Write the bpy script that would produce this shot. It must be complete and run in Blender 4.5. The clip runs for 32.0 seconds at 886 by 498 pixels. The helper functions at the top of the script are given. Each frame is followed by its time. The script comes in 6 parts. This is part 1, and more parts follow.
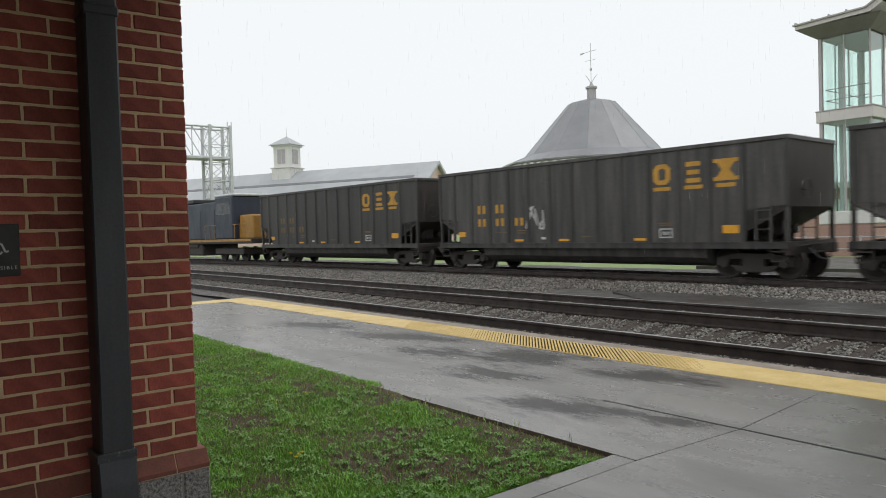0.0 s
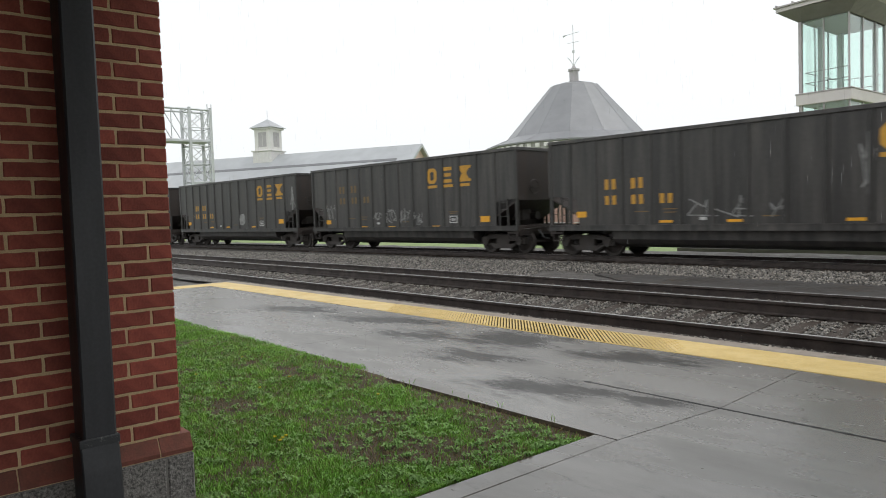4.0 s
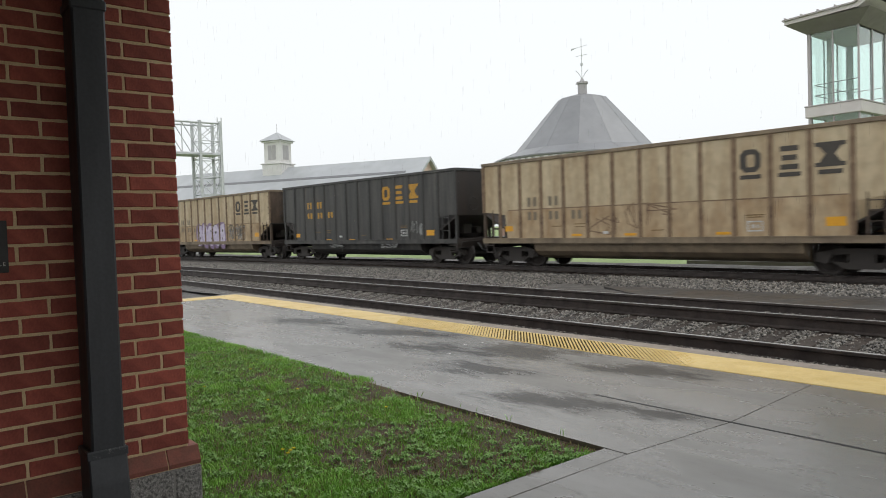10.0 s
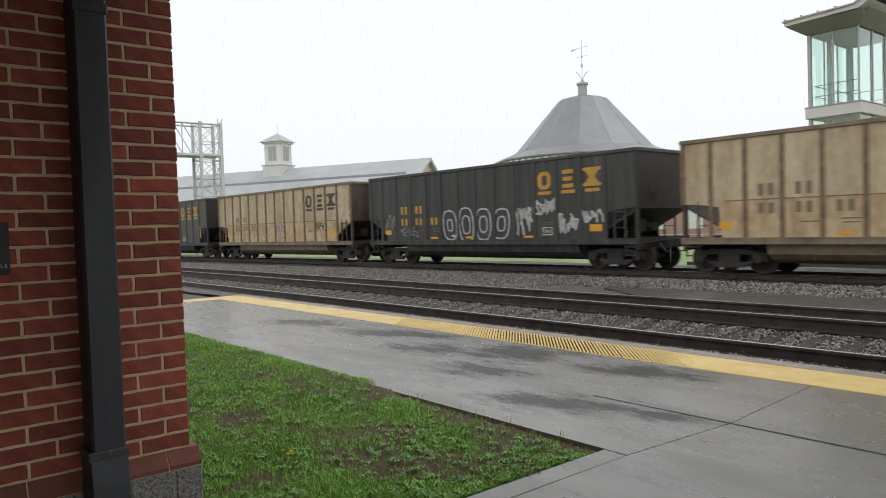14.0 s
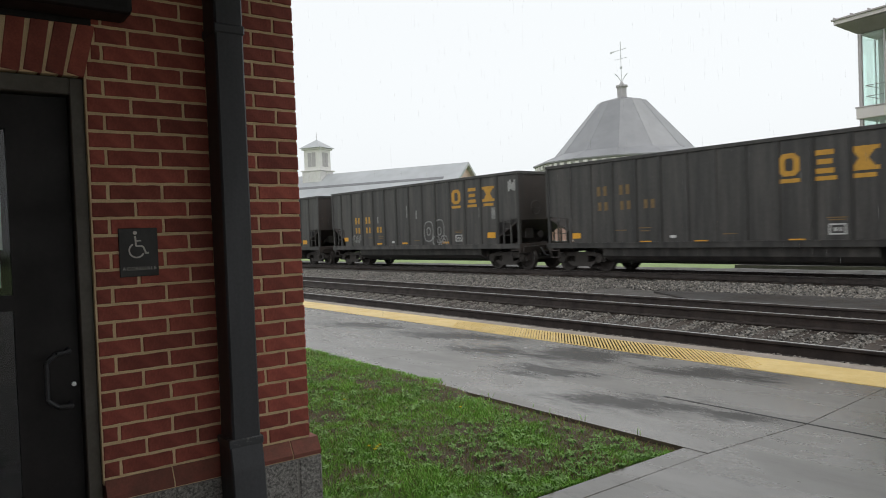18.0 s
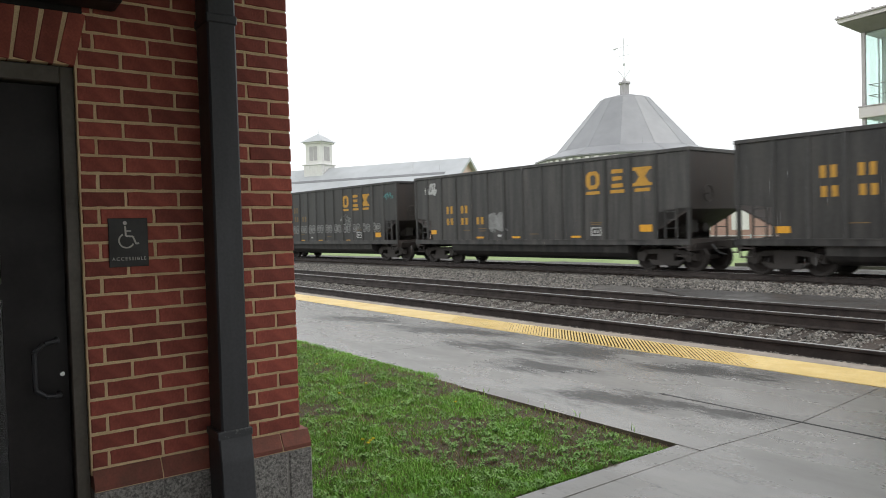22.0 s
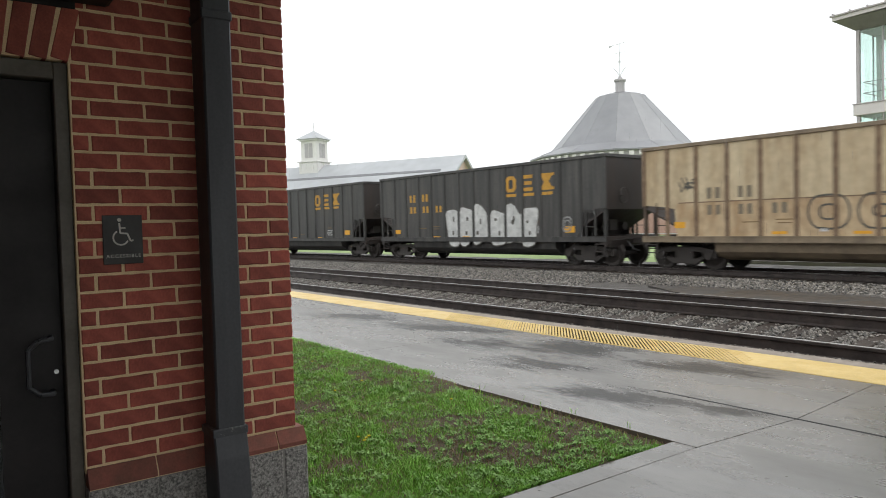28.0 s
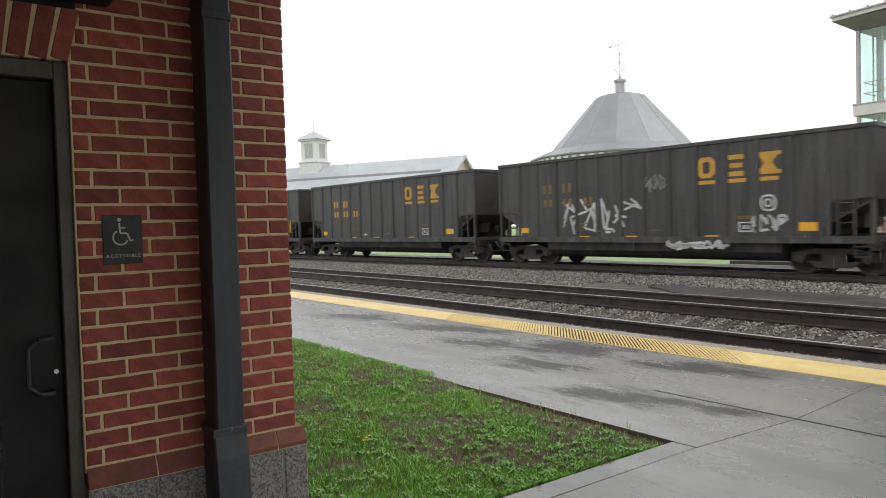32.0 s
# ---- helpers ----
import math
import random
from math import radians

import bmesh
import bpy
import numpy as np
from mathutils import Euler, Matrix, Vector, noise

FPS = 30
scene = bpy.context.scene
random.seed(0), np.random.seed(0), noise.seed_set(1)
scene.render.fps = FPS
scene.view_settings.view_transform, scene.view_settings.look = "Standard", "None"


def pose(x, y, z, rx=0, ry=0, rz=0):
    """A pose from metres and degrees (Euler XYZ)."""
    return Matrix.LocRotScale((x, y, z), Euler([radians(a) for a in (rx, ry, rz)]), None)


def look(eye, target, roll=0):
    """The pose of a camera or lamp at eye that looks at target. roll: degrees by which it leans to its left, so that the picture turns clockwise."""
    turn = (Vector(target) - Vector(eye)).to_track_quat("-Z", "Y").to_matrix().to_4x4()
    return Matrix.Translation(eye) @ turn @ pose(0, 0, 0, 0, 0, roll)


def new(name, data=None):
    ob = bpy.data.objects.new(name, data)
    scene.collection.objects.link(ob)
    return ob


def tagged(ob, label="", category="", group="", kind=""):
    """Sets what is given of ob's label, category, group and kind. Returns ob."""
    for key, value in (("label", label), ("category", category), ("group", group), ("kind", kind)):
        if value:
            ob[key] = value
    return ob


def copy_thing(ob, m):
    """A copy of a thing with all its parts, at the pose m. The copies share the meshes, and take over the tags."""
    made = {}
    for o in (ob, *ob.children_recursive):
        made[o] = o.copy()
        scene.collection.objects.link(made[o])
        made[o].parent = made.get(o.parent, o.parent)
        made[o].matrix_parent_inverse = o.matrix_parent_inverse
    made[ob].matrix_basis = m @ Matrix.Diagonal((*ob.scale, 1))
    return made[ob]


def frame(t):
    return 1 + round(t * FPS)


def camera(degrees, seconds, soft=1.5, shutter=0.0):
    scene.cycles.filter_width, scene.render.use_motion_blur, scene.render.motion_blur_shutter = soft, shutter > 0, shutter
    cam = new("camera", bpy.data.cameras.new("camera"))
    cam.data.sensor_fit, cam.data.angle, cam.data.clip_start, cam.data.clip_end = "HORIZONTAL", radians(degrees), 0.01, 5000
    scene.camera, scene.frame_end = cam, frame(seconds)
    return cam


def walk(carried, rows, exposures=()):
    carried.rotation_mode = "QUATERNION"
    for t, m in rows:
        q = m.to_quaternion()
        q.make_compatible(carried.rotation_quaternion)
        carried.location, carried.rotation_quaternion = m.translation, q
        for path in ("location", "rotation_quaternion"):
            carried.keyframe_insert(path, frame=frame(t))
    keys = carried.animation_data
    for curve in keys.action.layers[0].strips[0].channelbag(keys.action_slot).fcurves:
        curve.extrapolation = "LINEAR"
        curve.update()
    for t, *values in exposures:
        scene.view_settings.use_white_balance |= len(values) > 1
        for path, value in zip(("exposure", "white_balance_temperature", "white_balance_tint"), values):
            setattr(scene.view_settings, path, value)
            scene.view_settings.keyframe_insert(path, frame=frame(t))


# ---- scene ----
cam = camera(63.9, 32.0, soft=0.95, shutter=0.25)
PATH = [
    (0, (3.054, -1.038, 1.519), (1.486, 0.203, 1.472), -1.7),
    (0.5, (3.066, -1.042, 1.519), (1.509, 0.212, 1.464), -1.8),
    (1, (3.061, -1.039, 1.517), (1.516, 0.229, 1.445), -1.9),
    (1.5, (3.056, -1.039, 1.518), (1.519, 0.238, 1.432), -1.9),
    (2, (3.059, -1.039, 1.52), (1.525, 0.24, 1.425), -1.9),
    (2.5, (3.062, -1.038, 1.517), (1.527, 0.241, 1.419), -2.0),
    (3, (3.057, -1.039, 1.518), (1.522, 0.239, 1.419), -1.9),
    (3.5, (3.055, -1.039, 1.518), (1.52, 0.238, 1.419), -1.9),
    (5.5, (3.058, -1.038, 1.519), (1.512, 0.228, 1.444), -1.8),
    (6, (3.051, -1.034, 1.517), (1.503, 0.23, 1.446), -1.8),
    (6.5, (3.062, -1.038, 1.519), (1.512, 0.224, 1.452), -1.9),
    (7, (3.051, -1.038, 1.516), (1.5, 0.224, 1.451), -1.9),
    (7.5, (3.056, -1.036, 1.514), (1.504, 0.225, 1.452), -1.9),
    (8, (3.061, -1.042, 1.52), (1.509, 0.218, 1.457), -1.9),
    (8.5, (3.055, -1.037, 1.516), (1.503, 0.222, 1.456), -1.9),
    (9, (3.055, -1.037, 1.517), (1.502, 0.222, 1.457), -1.9),
    (9.5, (3.055, -1.037, 1.517), (1.502, 0.222, 1.457), -1.9),
    (10, (3.055, -1.037, 1.517), (1.502, 0.222, 1.457), -1.9),
    (10.5, (3.055, -1.037, 1.517), (1.502, 0.222, 1.457), -1.9),
    (11, (3.056, -1.037, 1.518), (1.503, 0.222, 1.46), -1.9),
    (11.5, (3.064, -1.043, 1.52), (1.51, 0.216, 1.463), -1.9),
    (12, (3.064, -1.042, 1.52), (1.511, 0.216, 1.463), -1.9),
    (12.5, (3.064, -1.042, 1.52), (1.511, 0.216, 1.463), -1.9),
    (13, (3.064, -1.042, 1.52), (1.511, 0.216, 1.463), -1.9),
    (13.5, (3.064, -1.042, 1.52), (1.511, 0.216, 1.463), -1.9),
    (14, (3.064, -1.042, 1.52), (1.511, 0.216, 1.463), -1.9),
    (14.5, (3.047, -1.037, 1.522), (1.528, 0.263, 1.452), -1.3),
    (16.5, (3.045, -1.045, 1.519), (1.523, 0.251, 1.463), -1.7),
    (17, (3.037, -1.065, 1.517), (1.5, 0.213, 1.465), -3.4),
    (17.5, (3.036, -1.274, 1.544), (1.46, -0.044, 1.495), -3.4),
    (18, (3.007, -1.394, 1.525), (1.391, -0.216, 1.484), -2.2),
    (18.5, (3.002, -1.358, 1.52), (1.367, -0.207, 1.475), -1.9),
    (19, (3.012, -1.354, 1.518), (1.382, -0.196, 1.477), -1.8),
    (19.5, (3.01, -1.352, 1.515), (1.384, -0.189, 1.473), -1.8),
    (20, (3.013, -1.353, 1.516), (1.388, -0.188, 1.47), -1.7),
    (20.5, (3.019, -1.354, 1.516), (1.395, -0.188, 1.469), -1.7),
    (21, (3.016, -1.355, 1.515), (1.394, -0.186, 1.466), -1.7),
    (21.5, (3.016, -1.354, 1.515), (1.396, -0.182, 1.463), -1.6),
    (22, (3.019, -1.355, 1.516), (1.402, -0.18, 1.462), -1.6),
    (22.5, (3.01, -1.354, 1.517), (1.395, -0.175, 1.46), -1.5),
    (23, (3.013, -1.353, 1.515), (1.399, -0.174, 1.458), -1.6),
    (23.5, (3.012, -1.354, 1.515), (1.399, -0.172, 1.457), -1.5),
    (24, (3.013, -1.35, 1.512), (1.4, -0.169, 1.454), -1.6),
    (24.5, (3.015, -1.353, 1.515), (1.403, -0.17, 1.456), -1.6),
    (25, (3.011, -1.352, 1.514), (1.4, -0.168, 1.454), -1.6),
    (25.5, (3.015, -1.353, 1.515), (1.404, -0.169, 1.454), -1.5),
    (27.5, (3.014, -1.353, 1.514), (1.403, -0.168, 1.453), -1.6),
    (28, (3.011, -1.352, 1.515), (1.401, -0.167, 1.453), -1.6),
    (28.5, (3.013, -1.352, 1.513), (1.403, -0.167, 1.452), -1.6),
    (29, (3.013, -1.352, 1.513), (1.403, -0.167, 1.452), -1.6),
    (29.5, (3.013, -1.352, 1.513), (1.403, -0.167, 1.452), -1.6),
    (30, (3.012, -1.352, 1.514), (1.402, -0.167, 1.453), -1.6),
    (30.5, (3.012, -1.352, 1.514), (1.402, -0.167, 1.453), -1.6),
    (31, (3.01, -1.352, 1.515), (1.4, -0.167, 1.453), -1.6),
    (31.5, (3.01, -1.352, 1.515), (1.4, -0.167, 1.453), -1.6),
    (32, (3.013, -1.352, 1.513), (1.403, -0.167, 1.452), -1.6),
]
walk(cam, [(t, look(e, g, r)) for t, e, g, r in PATH],
     exposures=[(0.0, 0.13), (3.0, 0.26), (6.0, 0.29), (8.0, 0.23), (15.0, 0.21), (17.0, 0.18), (18.2, 0.18), (19.0, 0.36), (20.0, 0.52), (23.0, 0.58), (32.0, 0.55)])

# ---- world and sun: rain under a white overcast sky ----
world = bpy.data.worlds.new("world")
scene.world = world
world.use_nodes = True
wn, wl = world.node_tree.nodes, world.node_tree.links
sky = wn.new("ShaderNodeTexSky")
sky.sky_type = "NISHITA"
sky.sun_disc = False
sky.sun_elevation, sky.sun_rotation = radians(55), radians(150)
sky.air_density, sky.dust_density = 1.0, 6.0
hue = wn.new("ShaderNodeHueSaturation")
hue.inputs["Saturation"].default_value = 0.1
hue.inputs["Value"].default_value = 0.12
cloud = wn.new("ShaderNodeMix")
cloud.data_type = "RGBA"
cloud.inputs["Factor"].default_value = 0.82
cloud.inputs["B"].default_value = (0.93, 0.965, 0.985, 1)
wl.new(sky.outputs["Color"], hue.inputs["Color"])
wl.new(hue.outputs["Color"], cloud.inputs["A"])
wl.new(cloud.outputs["Result"], wn["Background"].inputs["Color"])
wn["Background"].inputs["Strength"].default_value = 1.0
sun = new("sun", bpy.data.lights.new("sun", "SUN"))
sun.data.energy, sun.data.angle, sun.data.color = 0.5, radians(40), (1, 0.98, 0.95)
sun.matrix_world = look((20, 60, 90), (0, 20, 0))


# ---- materials ----
def mat(name, a, b=None, rough=0.6, rough2=None, metal=0.0, scale=6.0, fine=60.0, bump=0.15, dist=0.004, vary=0.0, streak=0.0, sharp=0.18, stretch=None, island=0.0, mid=0.5, spec=0.5):
    """A surface whose colour wanders between a and b at two scales, with fine relief; vary: piece to piece; streak:
    upright runs of dirt, on the black cars also of painted sheen.
    """
    b = b or tuple(c * 0.75 for c in a)
    m = bpy.data.materials.new(name)
    m.use_nodes = True
    n, l = m.node_tree.nodes, m.node_tree.links
    p = n["Principled BSDF"]
    tc = n.new("ShaderNodeTexCoord")
    big, small = n.new("ShaderNodeTexNoise"), n.new("ShaderNodeTexNoise")
    big.inputs["Scale"].default_value, big.inputs["Detail"].default_value, big.inputs["Roughness"].default_value = scale, 6, 0.65
    small.inputs["Scale"].default_value, small.inputs["Detail"].default_value = fine, 4
    if streak or stretch:
        mp = n.new("ShaderNodeMapping")
        mp.inputs["Scale"].default_value = stretch or (1.0, 1.0, 1.0 - streak)
        l.new(tc.outputs["Object"], mp.inputs["Vector"])
        l.new(mp.outputs["Vector"], big.inputs["Vector"])
    else:
        l.new(tc.outputs["Object"], big.inputs["Vector"])
    l.new(tc.outputs["Object"], small.inputs["Vector"])
    ramp = n.new("ShaderNodeMapRange")
    ramp.inputs["From Min"].default_value, ramp.inputs["From Max"].default_value = mid - sharp, mid + sharp
    l.new(big.outputs["Fac"], ramp.inputs["Value"])
    mix = n.new("ShaderNodeMix")
    mix.data_type = "RGBA"
    mix.inputs["A"].default_value, mix.inputs["B"].default_value = (*a, 1), (*b, 1)
    l.new(ramp.outputs["Result"], mix.inputs["Factor"])
    hs = n.new("ShaderNodeHueSaturation")
    mr = n.new("ShaderNodeMapRange")
    mr.inputs["To Min"].default_value, mr.inputs["To Max"].default_value = 0.72, 1.28
    l.new(small.outputs["Fac"], mr.inputs["Value"])
    val = mr.outputs["Result"]
    if vary:
        oi = n.new("ShaderNodeObjectInfo")
        vr = n.new("ShaderNodeMapRange")
        vr.inputs["To Min"].default_value, vr.inputs["To Max"].default_value = 1 - vary, 1 + vary
        l.new(oi.outputs["Random"], vr.inputs["Value"])
        mm = n.new("ShaderNodeMath")
        mm.operation = "MULTIPLY"
        l.new(val, mm.inputs[0])
        l.new(vr.outputs["Result"], mm.inputs[1])
        val = mm.outputs[0]
    if island:
        ge = n.new("ShaderNodeNewGeometry")
        ir = n.new("ShaderNodeMapRange")
        ir.inputs["To Min"].default_value, ir.inputs["To Max"].default_value = 1 - island, 1 + island
        l.new(ge.outputs["Random Per Island"], ir.inputs["Value"])
        m2 = n.new("ShaderNodeMath")
        m2.operation = "MULTIPLY"
        l.new(val, m2.inputs[0])
        l.new(ir.outputs["Result"], m2.inputs[1])
        val = m2.outputs[0]
    l.new(val, hs.inputs["Value"])
    l.new(mix.outputs["Result"], hs.inputs["Color"])
    l.new(hs.outputs["Color"], p.inputs["Base Color"])
    p.inputs["Metallic"].default_value = metal
    p.inputs["Specular IOR Level"].default_value = spec
    if rough2 is None:
        rough2 = min(1.0, rough + 0.12)
    rr = n.new("ShaderNodeMapRange")
    rr.inputs["From Min"].default_value, rr.inputs["From Max"].default_value = mid - 0.1, mid + 0.1
    rr.inputs["To Min"].default_value, rr.inputs["To Max"].default_value = rough, rough2
    l.new(big.outputs["Fac"], rr.inputs["Value"])
    l.new(rr.outputs["Result"], p.inputs["Roughness"])
    if bump:
        bp = n.new("ShaderNodeBump")
        bp.inputs["Strength"].default_value, bp.inputs["Distance"].default_value = bump, dist
        l.new(small.outputs["Fac"], bp.inputs["Height"])
        l.new(bp.outputs["Normal"], p.inputs["Normal"])
    return m


M_BRICK = mat("red_brick", (0.40, 0.092, 0.058), (0.235, 0.056, 0.042), 0.7, scale=13, fine=120, bump=0.45, dist=0.004, vary=0.28)
M_MORTAR = mat("mortar", (0.80, 0.62, 0.37), (0.64, 0.48, 0.28), 0.9, fine=200, bump=0.5)
M_GRANITE = mat("granite", (0.42, 0.40, 0.37), (0.10, 0.096, 0.09), 0.6, scale=95, fine=210, bump=0.8, dist=0.008, sharp=0.12)
M_SCUFF = mat("scuffed_paint", (0.045, 0.048, 0.052), (0.24, 0.24, 0.23), 0.5, scale=38, fine=140, bump=0.2, sharp=0.05, mid=0.60)
M_WTABLE = mat("moulded_brick", (0.25, 0.07, 0.045), (0.13, 0.06, 0.042), 0.65, scale=7, fine=130, bump=0.3, vary=0.15)
M_SPOUT = mat("painted_metal", (0.072, 0.074, 0.080), (0.036, 0.037, 0.041), 0.42, metal=0.1, scale=3, fine=80, bump=0.05, streak=0.85)
M_BRONZE = mat("dark_bronze", (0.016, 0.0125, 0.012), (0.010, 0.0085, 0.0085), 0.5, metal=0.0, spec=0.3, scale=4, bump=0.03)
M_FRAME = mat("taupe_frame", (0.105, 0.09, 0.07), (0.075, 0.064, 0.05), 0.5, scale=5, bump=0.04)
M_STEEL = mat("brushed_steel", (0.5, 0.5, 0.5), (0.4, 0.4, 0.4), 0.3, metal=1.0, bump=0.02)
M_SIGN = mat("sign_plate", (0.035, 0.033, 0.03), (0.028, 0.026, 0.024), 0.5, bump=0.02)
M_SIGNW = mat("sign_relief", (0.6, 0.58, 0.52), (0.52, 0.5, 0.45), 0.5, bump=0.02)
M_PAPER = mat("paper", (0.55, 0.66, 0.62), (0.5, 0.6, 0.57), 0.8, bump=0.02)
M_CONC = mat("wet_concrete", (0.145, 0.129, 0.110), (0.095, 0.083, 0.069), 0.22, 0.36, spec=1.0, scale=0.62, fine=120, bump=0.08, dist=0.002, sharp=0.12, mid=0.53, stretch=(0.6, 1.6, 1.0))

M_CONC.node_tree.nodes["Principled BSDF"].inputs["IOR"].default_value = 1.62


def stained(m, dark, places):
    """Lays ragged dark damp patches over a surface, round each place (x, y, across, deep)."""
    n, l = m.node_tree.nodes, m.node_tree.links
    p = n["Principled BSDF"]
    old = p.inputs["Base Color"].links[0].from_socket
    tc = n.new("ShaderNodeTexCoord")
    total = None
    for x, y, rx, ry in places:
        mp, gr = n.new("ShaderNodeMapping"), n.new("ShaderNodeTexGradient")
        mp.vector_type = "TEXTURE"
        mp.inputs["Location"].default_value = (x, y, 0)
        mp.inputs["Rotation"].default_value = (0, 0, radians(20))
        mp.inputs["Scale"].default_value = (rx, ry, 1)
        gr.gradient_type = "SPHERICAL"
        l.new(tc.outputs["Object"], mp.inputs["Vector"])
        l.new(mp.outputs["Vector"], gr.inputs["Vector"])
        if total is None:
            total = gr.outputs["Fac"]
        else:
            mx = n.new("ShaderNodeMath")
            mx.operation = "MAXIMUM"
            l.new(total, mx.inputs[0])
            l.new(gr.outputs["Fac"], mx.inputs[1])
            total = mx.outputs[0]
    mp, no = n.new("ShaderNodeMapping"), n.new("ShaderNodeTexNoise")
    mp.inputs["Rotation"].default_value = (0, 0, radians(-35))
    mp.inputs["Scale"].default_value = (0.8, 2.4, 1)
    no.inputs["Scale"].default_value, no.inputs["Detail"].default_value, no.inputs["Roughness"].default_value = 1.5, 14, 0.80
    l.new(tc.outputs["Object"], mp.inputs["Vector"])
    l.new(mp.outputs["Vector"], no.inputs["Vector"])
    ad, mr, mix = n.new("ShaderNodeMath"), n.new("ShaderNodeMapRange"), n.new("ShaderNodeMix")
    ad.operation = "MULTIPLY_ADD"
    ad.inputs[1].default_value = 0.34
    l.new(total, ad.inputs[0])
    l.new(no.outputs["Fac"], ad.inputs[2])
    mr.inputs["From Min"].default_value, mr.inputs["From Max"].default_value = 0.57, 0.735
    l.new(ad.outputs[0], mr.inputs["Value"])
    mix.data_type = "RGBA"
    mix.inputs["B"].default_value = (*dark, 1)
    l.new(mr.outputs["Result"], mix.inputs["Factor"])
    l.new(old, mix.inputs["A"])
    l.new(mix.outputs["Result"], p.inputs["Base Color"])
    # the patches hold a film of still water
    rough, film = p.inputs["Roughness"].links[0].from_socket, n.new("ShaderNodeMix")
    film.inputs["B"].default_value = 0.26
    l.new(mr.outputs["Result"], film.inputs["Factor"])
    l.new(rough, film.inputs["A"])
    l.new(film.outputs["Result"], p.inputs["Roughness"])
    shine = n.new("ShaderNodeMix")
    shine.inputs["A"].default_value, shine.inputs["B"].default_value = p.inputs["Specular IOR Level"].default_value, 0.10
    l.new(mr.outputs["Result"], shine.inputs["Factor"])
    l.new(shine.outputs["Result"], p.inputs["Specular IOR Level"])


stained(M_CONC, (0.026, 0.021, 0.016), ((-3.0, 4.95, 1.5, 0.95), (-4.0, 4.5, 1.3, 0.6), (-5.6, 4.95, 2.0, 0.6), (-2.6, 4.0, 1.2, 0.5), (-1.0, 3.5, 1.3, 0.5), (-1.3, 5.0, 1.4, 0.5), (-7.8, 4.7, 1.8, 0.6), (-0.15, 3.7, 0.6, 0.3)))
M_KERB = mat("kerb_concrete", (0.27, 0.255, 0.235), (0.20, 0.19, 0.175), 0.5, scale=3, fine=120, bump=0.2)
M_EDGE = mat("pale_edge_concrete", (0.29, 0.24, 0.195), (0.18, 0.145, 0.115), 0.5, scale=4, fine=90, bump=0.3)
# dark brown that stands in for the shade inside the tactile grooves
M_GROOVESHADE = mat("groove_grime", (0.035, 0.027, 0.016), (0.10, 0.075, 0.03), 1.0, scale=8, bump=0.1, spec=0.02)
M_GROOVE = mat("groove_dirt", (0.11, 0.10, 0.09), (0.06, 0.055, 0.048), 0.6, scale=5, bump=0.2)
M_JOINT = mat("joint_filler", (0.03, 0.03, 0.03), (0.02, 0.02, 0.02), 0.7, bump=0.1)
M_YELLOW = mat("yellow_paint", (0.70, 0.51, 0.18), (0.58, 0.40, 0.12), 0.35, scale=2.2, fine=90, bump=0.1)
M_SOIL = mat("soil", (0.085, 0.057, 0.036), (0.065, 0.062, 0.027), 0.85, scale=3, fine=60, bump=0.7, dist=0.02)
M_GRASS = mat("grass_blade", (0.29, 0.56, 0.09), (0.17, 0.37, 0.055), 0.6, scale=1.6, fine=12, bump=0)
M_WEED = mat("broadleaf", (0.24, 0.41, 0.12), (0.15, 0.29, 0.07), 0.7, scale=5, fine=30, bump=0)
M_DRY = mat("dry_grass", (0.34, 0.26, 0.14), (0.22, 0.16, 0.08), 0.7, scale=5, fine=30, bump=0)
M_FLOWER = mat("yellow_petals", (0.75, 0.62, 0.03), (0.65, 0.52, 0.03), 0.6, bump=0)
M_LAWN = mat("far_lawn", (0.27, 0.345, 0.15), (0.21, 0.29, 0.11), 0.8, scale=0.3, fine=8, bump=0.3)
M_BALLAST = mat("ballast_bed", (0.085, 0.075, 0.066), (0.05, 0.045, 0.04), 0.55, scale=2, fine=25, bump=0.9, dist=0.03)
M_STONE = mat("ballast_stone", (0.215, 0.195, 0.17), (0.08, 0.072, 0.062), 0.30, scale=14, fine=60, bump=0.2, island=0.85)
M_ASPH = mat("wet_asphalt", (0.05, 0.043, 0.038), (0.032, 0.029, 0.027), 0.3, 0.5, scale=0.8, fine=80, bump=0.12)
M_YARD = mat("yard_gravel", (0.13, 0.12, 0.105), (0.09, 0.083, 0.073), 0.6, scale=2, fine=30, bump=0.4)
M_TIE = mat("creosoted_timber", (0.055, 0.042, 0.034), (0.035, 0.028, 0.024), 0.6, scale=6, fine=40, bump=0.5, dist=0.01, vary=0.3, spec=0.15)
M_RAIL = mat("rusty_rail", (0.075, 0.06, 0.054), (0.036, 0.029, 0.027), 0.55, metal=0.3, scale=4, fine=90, bump=0.2)
M_RAILTOP = mat("worn_railhead", (0.50, 0.49, 0.48), (0.36, 0.35, 0.34), 0.34, metal=0.6, scale=5, bump=0.02)
# pale streaks carry dust and painted sheen; both blacks are raised for rain haze
M_BLACK = mat("black_car_paint", (0.033, 0.0315, 0.031), (0.092, 0.086, 0.079), 0.42, 0.6, scale=3.0, fine=9, bump=0.06, streak=0.93, vary=0.28, sharp=0.17, mid=0.57, spec=0.4)
M_BLACKEND = mat("sooty_end_steel", (0.026, 0.0215, 0.020), (0.05, 0.037, 0.031), 0.6, scale=2.5, fine=30, bump=0.1, streak=0.8)
